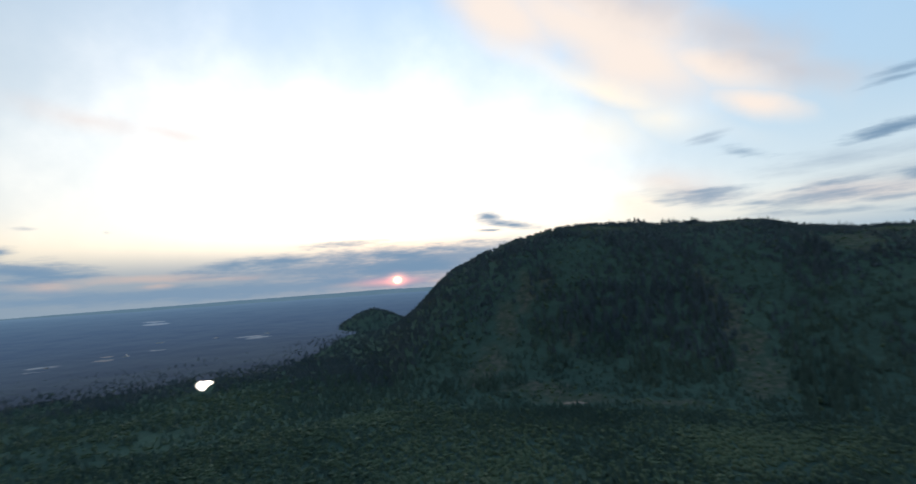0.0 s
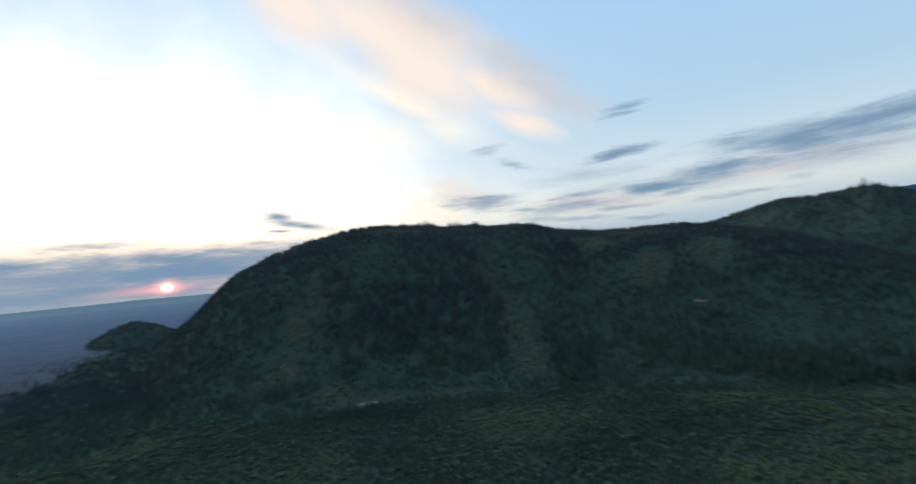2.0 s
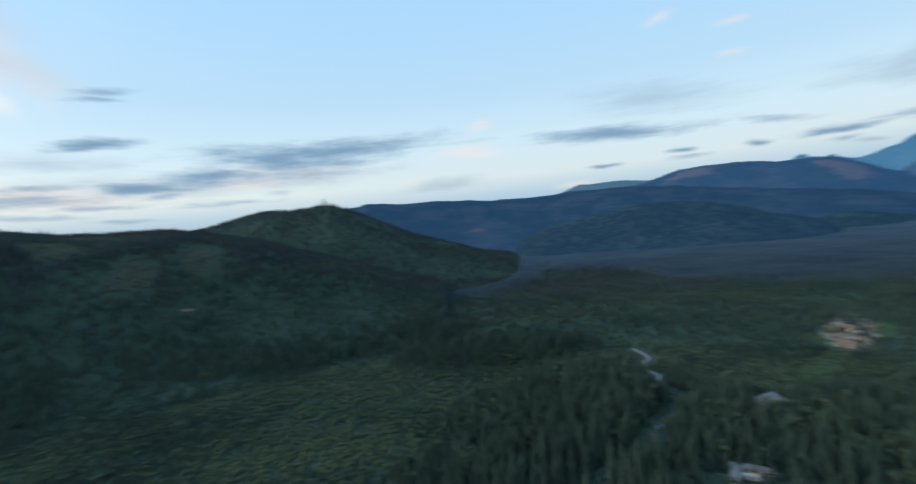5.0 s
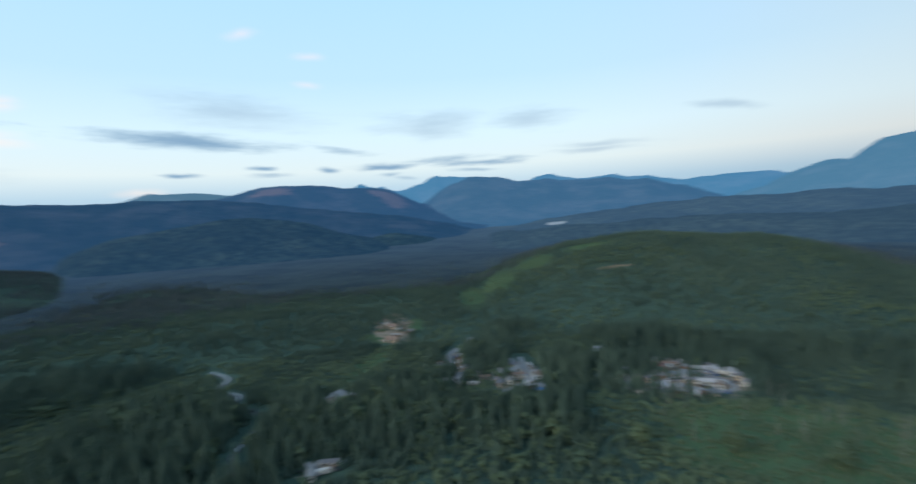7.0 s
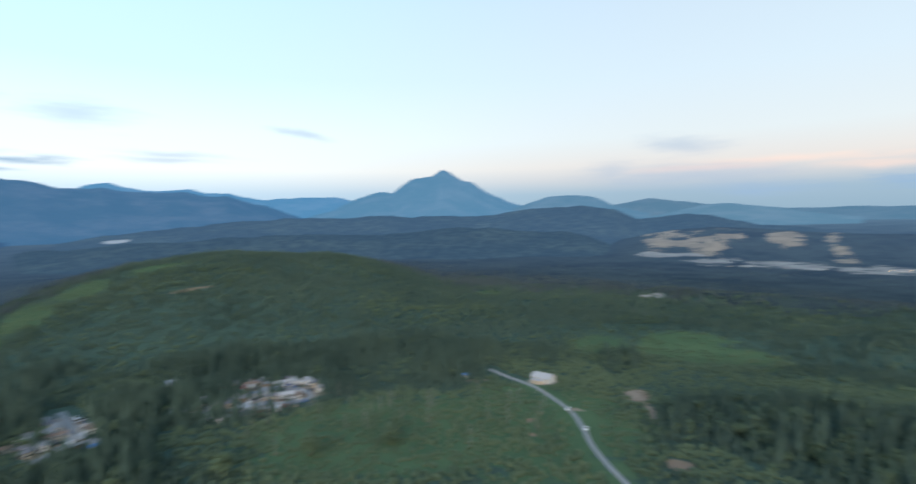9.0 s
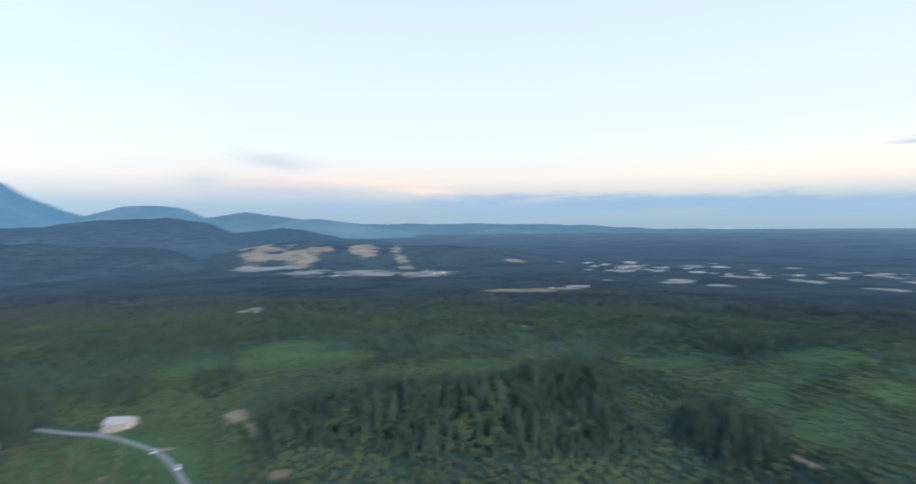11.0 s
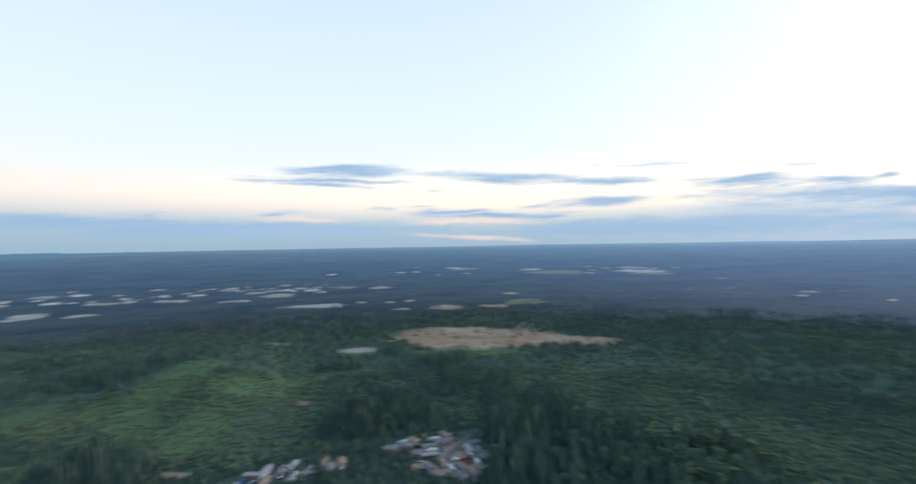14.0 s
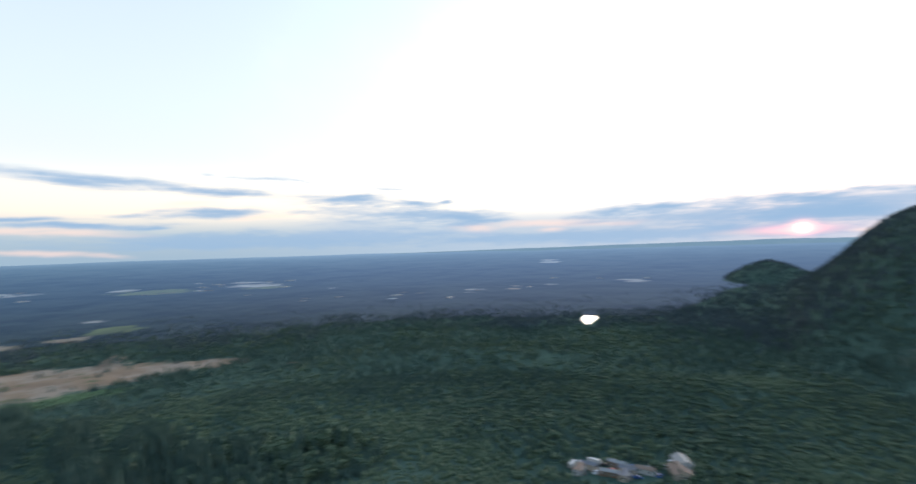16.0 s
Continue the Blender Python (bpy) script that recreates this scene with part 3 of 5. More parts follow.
# ground cover: bearing, distance, half width, half depth, turn
SOIL = [
    (79.6, 2520, 44, 34, 0), (53, 822, 26, 5, 0), (48.4, 656, 12, 5, 0), (12.0, 505, 12, 5, 0), (9.4, 520, 8, 4, 0), (21, 500, 6, 3, 0), (114.8, 565, 20, 74, 0), (145, 372, 46, 37, 0),
    (122.5, 396, 20, 46, 0), (128.5, 368, 15, 34, 0), (276, 286, 19, 25, 0), (258, 281, 18, 5, 0), (187.8, 352, 9, 16, -10), (189.2, 325, 2.5, 14, -10), (247, 308, 8, 5, 30), (246, 314, 4, 5, 0),
    (176, 300, 2.5, 4, 0), (176.3, 280, 2.5, 3, 0), (192, 262, 7, 6, 0), (277.3, 656, 92, 74, 0), (285, 642, 46, 44, 0), (290.8, 632, 46, 24, 12), (335, 280, 14, 5, 0), (341, 292, 6, 5, 0),
    (140, 727, 26, 8, 0), (300, 590, 6, 4, 0), (181, 322, 9, 3, 0), (170, 372, 12, 4, 0),
    (241.3, 1307, 32, 35, 0), (257.0, 1238, 34, 52, 0), (268.1, 1365, 42, 38, 0), (269.7, 901, 21, 17, 0), (275.2, 916, 36, 25, 0), (280.7, 943, 26, 24, 0), (324.8, 1400, 20, 23, 0), (325.0, 1496, 16, 25, 0),
    (192.1, 1652, 92, 132, 0), (190.1, 1781, 57, 260, 0), (196.3, 3446, 126, 260, 0), (201.4, 1703, 42, 114, 0), (204.9, 1790, 17, 90, 0), (204.9, 1680, 17, 70, 0), (205.4, 1590, 19, 70, 0), (206.0, 1490, 22, 80, 0), (194.5, 1600, 60, 110, 0), (196.5, 1720, 40, 100, 0), (218.3, 1620, 35, 41, 0), (218.8, 948, 66, 29, 0), (220.5, 781, 9, 14, 0),
    (221.0, 638, 9, 14, 0),
    (259.3, 406, 6, 8, 0), (115.5, 3560, 110, 200, 0), (113.5, 3700, 80, 120, 0), (103, 3640, 150, 130, 0),
]
BRUSH = [
    (10, 706, 15, 26, 0), (7.5, 690, 14, 32, 0), (5, 650, 16, 38, 0), (3, 605, 22, 32, 0), (1.5, 572, 24, 22, 0), (25.7, 700, 9, 26, 0), (26.6, 675, 11, 26, 0), (28, 648, 14, 28, 0), (29.3, 610, 17, 32, 0), (30.3, 560, 22, 36, 0),
    (12.0, 515, 50, 16, 0), (21, 505, 40, 12, 0), (8, 545, 40, 16, 8), (44, 720, 26, 40, 20), (50, 760, 24, 50, 0), (38, 800, 40, 40, 0), (12, 620, 10, 12, 0), (17, 860, 60, 40, 0), (8, 900, 70, 50, 0), (28, 900, 70, 40, 0), (42, 880, 60, 40, 0), (55, 1290, 60, 14, 0),
]
PALE = [
    (133.8, 2340, 50, 60, 0), (177.5, 372, 12, 7, 0), (108.3, 350, 15, 7, 0), (105.4, 250, 12, 4, 0),
    (230.1, 1388, 28, 40, 0), (228.6, 1142, 17, 20, 0), (225.0, 969, 17, 12, 0), (237.4, 1596, 52, 45, 0), (239.6, 1092, 29, 25, 0), (234.5, 1115, 14, 16, 0), (245.6, 1629, 29, 29, 0), (246.2, 1263, 18, 29, 0),
    (252.3, 1185, 43, 33, 0), (260.0, 1003, 63, 21, 0), (256.8, 650, 14, 12, 0), (265.1, 595, 24, 14, 0), (283.3, 1144, 46, 23, 0), (276.9, 2183, 78, 74, 0), (285.1, 2084, 66, 42, 0), (296.0, 2117, 69, 42, 0),
    (304.3, 1655, 8, 18, 0), (296.8, 1961, 104, 78, 0), (329.0, 2825, 59, 62, 0), (319.9, 1337, 31, 20, 0), (338.0, 1598, 34, 30, 0), (328.7, 3023, 49, 68, 0), (337.6, 1654, 48, 47, 0), (320.4, 1401, 32, 28, 0),
    (328.8, 1532, 25, 23, 0), (190.7, 1510, 93, 43, 0), (195.8, 1365, 83, 88, 0), (202.4, 1346, 86, 94, 0), (208.4, 1298, 79, 94, 0), (224.3, 974, 30, 16, 0), (189.8, 801, 11, 20, 0), (219.5, 569, 5, 6, 0),
    (231.0, 1503, 40, 79, 0), (223.2, 1693, 28, 41, 0), (239.0, 1607, 34, 41, 0), (263.3, 1377, 47, 40, 0), (260.8, 1000, 60, 28, 0), (251.9, 1190, 31, 39, 0), (256.3, 1232, 40, 45, 0), (247.5, 1252, 18, 30, 0),
    (235.8, 1162, 25, 48, 0),
]
MEADOW = [
    # young growth on the hill's left flank; its pale green also paints sunlight
    (124, 720, 20, 90, 0), (127, 800, 26, 90, 0), (131, 860, 34, 50, 0), (137, 885, 40, 26, 0),
    (160, 285, 84, 60, 0), (177, 300, 60, 76, 0), (184, 480, 30, 30, 0), (247, 475, 26, 60, 30), (253.5, 440, 30, 26, 0), (243, 420, 22, 54, -20),
    (249, 372, 20, 44, 15), (258, 470, 20, 24, 0), (278, 562, 74, 20, 0), (265, 580, 28, 18, 0), (117, 560, 10, 40, 0), (114, 520, 20, 30, 0), (112, 430, 10, 50, 20),
    (263.1, 1416, 52, 64, 0), (284.1, 989, 45, 37, 0), (288.7, 1874, 71, 82, 0), (297.5, 1861, 97, 61, 0), (286.7, 1942, 118, 86, 0),
    (194, 470, 60, 30, 0), (216, 440, 60, 26, 0), (193, 500, 40, 20, 0), (234, 470, 40, 22, 0), (171.5, 809, 22, 30, 0),
]


def cover_of(x, y):
    out = np.zeros((4, len(x)))
    for k, rows in ((0, SOIL), (1, MEADOW), (2, PALE), (3, BRUSH)):
        for row in rows:
            out[k] = np.maximum(out[k], blob(x, y, *row))
    return out


def woods_edge(bearing):
    """How far the single trees reach before the hazy plain takes over."""
    return 820 + 330 * np.exp(-(turned(bearing, 147) / 26) ** 2) + 850 * np.exp(-(turned(bearing, 353) / 8) ** 2) + 420 * np.exp(-(turned(bearing, 91) / 7) ** 2)


def build_ground():
    n_turn = 1000
    rings = np.concatenate([np.linspace(20, 200, 7), np.geomspace(214, 4900, 165)])
    a = np.radians(np.arange(n_turn) * 360 / n_turn)
    R, A = np.meshgrid(rings, a, indexing="ij")
    x, y = (R * np.sin(A)).ravel(), (R * np.cos(A)).ravel()
    z = land(x, y)
    # crowns of the far woods, too many to count
    r = R.ravel()
    cover = cover_of(x, y)
    bare = np.clip(cover[:3].max(axis=0) * 2 - 0.6, 0, 1)
    z = z + (hashed(np.round(x * 3), np.round(y * 3), 5) - 0.3) * 4.0 * smooth((r - 900) / 400) * (1 - bare)
    x, y, z = np.append(x, 0), np.append(y, 0), np.append(z, 0)
    nr = len(rings)
    i, j = np.meshgrid(np.arange(nr - 1), np.arange(n_turn), indexing="ij")
    k = (j + 1) % n_turn
    quads = np.stack([i * n_turn + j, i * n_turn + k, (i + 1) * n_turn + k, (i + 1) * n_turn + j], -1).reshape(-1, 4)[:, ::-1]
    mesh = bpy.data.meshes.new("ground")
    centre = len(x) - 1
    faces = quads.tolist() + [(centre, (q + 1) % n_turn, q) for q in range(n_turn)]
    mesh.from_pydata(np.stack([x, y, z], 1).tolist(), [], faces)
    mesh.polygons.foreach_set("use_smooth", np.ones(len(mesh.polygons), bool))
    layer = mesh.attributes.new("cover", "FLOAT_COLOR", "POINT")
    rgba = np.ones((len(x), 4))
    rgba[:-1] = cover.T
    rgba[-1] = 0
    layer.data.foreach_set("color", rgba.ravel())
    mesh.materials.append(GROUND)
    ob = new("ground", mesh)
    return tagged(ob, "wooded valley floor, hills and far mountains in dusk light", "ground", kind="structure")


build_ground()


def build_far_ridge(foot, crest, back, steep, rough, line, glow):
    lo, hi = line[0][0], line[-1][0]
    na, nr = int((hi - lo) / 0.18), 26
    rings = np.concatenate([np.linspace(foot, crest, nr - 5), np.linspace(crest, back, 6)[1:]])
    R, A = np.meshgrid(rings, np.linspace(lo, hi, na), indexing="ij")
    r, a = R.ravel(), A.ravel()
    bs, es = np.array(line).T
    el = sum(np.interp(a + k * (0.1 if rough > 7 else 0.3), bs, es) for k in (-1.5, -0.5, 0.5, 1.5)) / 4
    el = el + (0.02 if rough > 7 else 0.016) * rough * fbm(a, a * 0 + crest, 2.2, 4, int(crest) + 1)
    top = np.maximum(EYE + crest * np.tan(np.radians(el)) - plain_level(crest), 0)
    u = np.clip((r - foot) / (crest - foot), 0, 1)
    w = np.clip((r - crest) / (back - crest), 0, 1)
    shape = (1 - (1 - u) ** steep) * smooth(u * 1.2) * (1 - smooth(w) * 0.8)
    x, y = r * np.sin(np.radians(a)), r * np.cos(np.radians(a))
    z = plain_level(r) + top * shape + fbm(a * 50, r, 420, 5, int(crest)) * rough * 2.0 * np.sqrt(shape) * np.clip(top / 60, 0, 1)
    z = z + (hashed(a * 31, r, 2) - 0.5) * 2.0 * shape - 2 * (1 - shape)
    i, j = np.meshgrid(np.arange(nr - 1), np.arange(na - 1), indexing="ij")
    quads = np.stack([i * na + j, (i + 1) * na + j, (i + 1) * na + j + 1, i * na + j + 1], -1).reshape(-1, 4)[:, ::-1]
    mesh = bpy.data.meshes.new("backdrop")
    mesh.from_pydata(np.stack([x, y, z], 1).tolist(), [], quads.tolist())
    mesh.polygons.foreach_set("use_smooth", np.ones(len(mesh.polygons), bool))
    layer = mesh.attributes.new("cover", "FLOAT_COLOR", "POINT")
    layer.data.foreach_set("color", cover_of(x, y).T.ravel())
    m, g, s = material("far_range")
    where = g.node("ShaderNodeNewGeometry").outputs["Position"]
    n = g.noise(where, 0.004, 6, 0.65)
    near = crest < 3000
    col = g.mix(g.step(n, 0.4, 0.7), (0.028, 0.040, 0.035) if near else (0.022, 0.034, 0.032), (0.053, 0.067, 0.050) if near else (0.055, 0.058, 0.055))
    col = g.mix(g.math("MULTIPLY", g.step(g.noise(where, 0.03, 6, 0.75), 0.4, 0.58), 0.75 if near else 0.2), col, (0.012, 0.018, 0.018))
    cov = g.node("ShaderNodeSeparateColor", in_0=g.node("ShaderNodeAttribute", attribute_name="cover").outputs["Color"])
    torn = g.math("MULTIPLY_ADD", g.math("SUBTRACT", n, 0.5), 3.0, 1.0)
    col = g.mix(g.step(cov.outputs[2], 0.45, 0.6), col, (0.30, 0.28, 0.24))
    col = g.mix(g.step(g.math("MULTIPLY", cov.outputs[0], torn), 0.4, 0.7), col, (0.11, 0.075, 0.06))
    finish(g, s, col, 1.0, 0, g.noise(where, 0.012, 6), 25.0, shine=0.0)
    # painted haze: the range gives off its own blue glow
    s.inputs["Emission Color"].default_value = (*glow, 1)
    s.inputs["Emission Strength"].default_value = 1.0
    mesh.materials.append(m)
    tagged(new("backdrop", mesh), "blue forested mountain range in the far distance, haze painted on as glow", "mountain", kind="structure")


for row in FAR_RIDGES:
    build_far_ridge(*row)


def build_far_plain(r1, lift, seed):
    """The plain that runs out to the horizon, haze painted on as glow, with a ragged near edge."""
    na, nr = 1000, 80
    a = np.radians(np.arange(na) * 360 / na)
    near = woods_edge(np.degrees(a)) * (1 + 0.22 * fbm(np.cos(a) * 40, np.sin(a) * 40, 6, 5, seed))
    u = np.linspace(0, 1, nr)[:, None]
    R = near[None] * (r1 / near[None]) ** u
    x, y = (R * np.sin(a)).ravel(), (R * np.cos(a)).ravel()
    z = land(x, y) + lift
    rise = 4.5 * smooth((R - near[None]) / 160).ravel()
    bearing = np.degrees(np.arctan2(x, y)) % 360
    lie = z - lift - plain_level(np.hypot(x, y))
    z = z + rise
    # the hills stand clear of it
    foot = np.where(np.abs(turned(bearing, 350.3)) < 7, 2.5, 6.0)
    z = z - 40 * smooth((lie - foot) / 6) * (np.abs(turned(bearing, 33)) < 56)
    i, j = np.meshgrid(np.arange(nr - 1), np.arange(na), indexing="ij")
    k = (j + 1) % na
    quads = np.stack([i * na + j, i * na + k, (i + 1) * na + k, (i + 1) * na + j], -1).reshape(-1, 4)[:, ::-1]
    mesh = bpy.data.meshes.new("backdrop")
    mesh.from_pydata(np.stack([x, y, z], 1).tolist(), [], quads.tolist())
    mesh.polygons.foreach_set("use_smooth", np.ones(len(mesh.polygons), bool))
    layer = mesh.attributes.new("cover", "FLOAT_COLOR", "POINT")
    layer.data.foreach_set("color", cover_of(x, y).T.ravel())
    m, g, s = material("far_plain")
    where = g.node("ShaderNodeNewGeometry").outputs["Position"]
    n = g.noise(where, 0.006, 5, 0.7)
    col = g.mix(g.step(n, 0.35, 0.6), (0.024, 0.036, 0.040), (0.042, 0.056, 0.054))
    cov = g.node("ShaderNodeSeparateColor", in_0=g.node("ShaderNodeAttribute", attribute_name="cover").outputs["Color"])
    rag = g.math("MULTIPLY_ADD", g.math("SUBTRACT", g.noise(where, 0.009, 6, 0.75), 0.5), 4.2, 0.92)
    for channel, paint in ((1, (0.11, 0.125, 0.06)), (0, (0.24, 0.19, 0.13)), (2, (0.25, 0.235, 0.20))):
        col = g.mix(g.step(g.math("MULTIPLY", cov.outputs[channel], rag), 0.45, 0.6), col, paint)
    col = g.mix(g.math("MULTIPLY", g.step(g.noise(where, 0.025, 5, 0.7), 0.42, 0.6), 0.3), col, (0.020, 0.026, 0.028))
    finish(g, s, col, 1.0, 0, g.noise(where, 0.03, 4), 2.0, shine=0.0)
    # haze painted as emission, deeper with distance, violet and stronger towards the sun
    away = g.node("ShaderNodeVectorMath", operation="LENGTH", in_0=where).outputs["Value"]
    air = g.ramp(g.math("MULTIPLY", away, 1 / 5000), HAZE_GLOW)
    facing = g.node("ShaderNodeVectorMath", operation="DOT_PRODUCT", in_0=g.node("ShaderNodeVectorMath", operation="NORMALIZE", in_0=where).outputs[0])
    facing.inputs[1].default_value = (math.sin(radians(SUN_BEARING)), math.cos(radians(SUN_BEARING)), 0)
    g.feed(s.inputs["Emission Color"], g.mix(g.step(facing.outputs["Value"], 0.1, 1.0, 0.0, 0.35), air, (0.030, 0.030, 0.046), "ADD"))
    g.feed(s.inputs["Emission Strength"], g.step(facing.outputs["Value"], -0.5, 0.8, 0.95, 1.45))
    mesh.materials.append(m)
    tagged(new("backdrop", mesh), "wooded plain running out to the horizon, haze painted on as glow", "plain", kind="structure")


# glow colours of the painted haze, by distance over 5000 m
HAZE_GLOW = [(0.16, (0.001, 0.003, 0.006)), (0.24, (0.008, 0.015, 0.030)), (0.34, (0.013, 0.026, 0.052)), (0.5, (0.020, 0.040, 0.077)), (0.8, (0.040, 0.075, 0.124)), (0.92, (0.060, 0.104, 0.160)), (1.0, (0.080, 0.130, 0.187))]
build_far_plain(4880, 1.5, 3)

# ---------------------------------------------------------------- small helpers for things


def part(name, bm, mat, parent=None, label=""):
    """Links a bmesh as one mesh object under a thing."""
    mesh = bpy.data.meshes.new(name)
    bm.to_mesh(mesh)
    bm.free()
    mesh.materials.append(mat)
    ob = new(name, mesh)
    ob.parent = parent
    if label:
        tagged(ob, label)
    return ob


def box(bm, x0, y0, z0, x1, y1, z1):
    v = [bm.verts.new((x, y, z)) for z in (z0, z1) for x, y in ((x0, y0), (x1, y0), (x1, y1), (x0, y1))]
    for f in ((3, 2, 1, 0), (4, 5, 6, 7), (0, 1, 5, 4), (1, 2, 6, 5), (2, 3, 7, 6), (3, 0, 4, 7)):
        bm.faces.new([v[k] for k in f])
    return bm


def boxed(*sizes):
    bm = bmesh.new()
    for size in sizes:
        box(bm, *size)
    return bm


def on_ground(bearing, r, turn=0.0, sink=0.0):
    p = at(bearing, r)
    return pose(p.x, p.y, land_at(p.x, p.y) - sink, 0, 0, turn)


def raw_mesh(name, verts, faces, mat, flat_shade=True):
    """A mesh from arrays of points and triangles."""
    mesh = bpy.data.meshes.new(name)
    mesh.vertices.add(len(verts))
    mesh.vertices.foreach_set("co", np.ascontiguousarray(verts, dtype=np.float32).ravel())
    mesh.loops.add(faces.size)
    mesh.loops.foreach_set("vertex_index", np.ascontiguousarray(faces, dtype=np.int32).ravel())
    mesh.polygons.add(len(faces))
    mesh.polygons.foreach_set("loop_start", np.arange(len(faces), dtype=np.int32) * 3)
    mesh.polygons.foreach_set("use_smooth", np.full(len(faces), not flat_shade))
    mesh.update(calc_edges=True)
    mesh.materials.append(mat)
    return mesh


# ---------------------------------------------------------------- roads, river, ponds


def curve_points(line, step=6.0):
    """A smooth course through places given as bearing, distance."""
    p = np.array([at(*q)[:2] for q in line])
    out = []
    for k in range(len(p) - 1):
        a, b_, c, d = p[max(k - 1, 0)], p[k], p[k + 1], p[min(k + 2, len(p) - 1)]
        n = max(2, int(np.linalg.norm(c - b_) / step))
        for t in np.arange(n) / n:
            out.append(0.5 * (2 * b_ + (c - a) * t + (2 * a - 5 * b_ + 4 * c - d) * t * t + (3 * b_ - a - 3 * c + d) * t ** 3))
    out.append(p[-1])
    return np.array(out)


def ribbon(line, width, lift, ragged=0.0, seed=0):
    p = curve_points(line)
    d = np.gradient(p, axis=0)
    d /= np.linalg.norm(d, axis=1)[:, None]
    side = np.stack([d[:, 1], -d[:, 0]], 1)
    w = 0.5 * width * (1 + ragged * fbm(p[:, 0], p[:, 1], 25, 3, seed))[:, None]
    rows = [p - side * w, p - side * w * 0.4, p + side * w * 0.4, p + side * w]
    n = len(p)
    xy = np.concatenate(rows)
    z = np.tile(land(p[:, 0].copy(), p[:, 1].copy()), 4) + lift
    z[:n] -= lift * 2.2
    z[3 * n:] -= lift * 2.2
    faces = []
    for k in range(3):
        i = np.arange(n - 1)
        a, b_, c, d2 = k * n + i, k * n + i + 1, (k + 1) * n + i + 1, (k + 1) * n + i
        faces += [np.stack([a, d2, c], 1), np.stack([a, c, b_], 1)]
    return np.column_stack([xy, z]), np.concatenate(faces)


ROADS = [
    ("road", ASPHALT, 4.6, [(171.5, 400), (173.6, 381), (175.2, 370), (176.9, 357), (179, 335), (180.8, 315), (182, 292), (182.9, 272), (184.6, 252), (187, 233), (191, 210)], "grey country road through green meadow"),
    ("road", ASPHALT, 7.0, [(129.0, 415), (129.6, 385), (129.8, 362), (128.4, 346), (126.6, 334)], "grey lane between the mobile homes"),
    ("road", ASPHALT, 6.0, [(123.6, 490), (122.8, 465), (121.0, 435), (121.4, 385)], "grey lane leading out of the trailer park"),
    ("road", ASPHALT, 6.5, [(141.5, 352), (144, 357), (147, 356), (149.6, 352), (151.2, 360), (150.6, 374), (148.5, 384), (145, 386)], "grey loop road between the mobile homes"),
    ("road", ASPHALT, 5.0, [(252.4, 285), (251.6, 268), (250.2, 250), (248, 230)], "grey lane into the small settlement"),
    ("road", GRAVEL, 4.5, [(277.5, 320), (276, 300), (275, 285), (277, 268)], "pale gravel lane between houses"),
]
RIVER = [(95.5, 470), (97.0, 440), (95.9, 414), (97.9, 392), (97.4, 370), (99.4, 350), (100.3, 334), (98.4, 310), (96.9, 290), (96.6, 270), (93.4, 250), (90, 228), (84, 205)]

water, g, s = material("still_water")
finish(g, s, (0.012, 0.02, 0.022), 0.03, 0, g.noise(g.node("ShaderNodeNewGeometry").outputs["Position"], 0.3, 2), 0.01)
s.inputs["Specular IOR Level"].default_value = 0.6
WATER = water
for name, mat, width, line, label in ROADS:
    verts, faces = ribbon(line, width, 0.6, 0.12, 4)
    tagged(new(name, raw_mesh(name, verts, faces, mat)), label, "road", kind="structure")
verts, faces = ribbon(RIVER, 6, 0.35, 0.9, 8)
tagged(new("river_bank", raw_mesh("river_bank", verts, faces, GRAVEL)), "pale gravel bed of a small river", "river bank", kind="structure")
verts, faces = ribbon(RIVER, 4.2, 0.6, 0.6, 9)
tagged(new("water", raw_mesh("water", verts, faces, WATER)), "narrow river running between trees", "river", kind="structure")


def pool(bearing, r, wide, deep, turn, label, seed):
    c = at(bearing, r)
    n = 72
    th = np.arange(n) * 2 * np.pi / n
    k = 1 + 0.35 * fbm(np.cos(th) * 3 + seed * 7, np.sin(th) * 3, 1.5, 3, seed)
    a = radians(bearing + turn)
    across, along = np.cos(th) * wide * k, np.sin(th) * deep * k
    x, y = c.x + across * math.cos(a) + along * math.sin(a), c.y - across * math.sin(a) + along * math.cos(a)
    z = land_at(c.x, c.y) + (1.0 if r < 2000 else 8.0)
    verts = np.vstack([np.column_stack([x, y, np.full(n, z)]), [[c.x, c.y, z]]])
    i = np.arange(n)
    faces = np.stack([np.full(n, n), (i + 1) % n, i], 1)
    tagged(new("water", raw_mesh("water", verts, faces, WATER)), label, "pond", kind="structure")


pool(333.0, 860, 10, 62, 4, "bright pond mirroring the evening sky", 2)
pool(264.0, 4300, 130, 60, 0, "far lake glinting below the horizon", 5)
pool(289.5, 4560, 520, 70, 0, "long far lake below the horizon", 6)

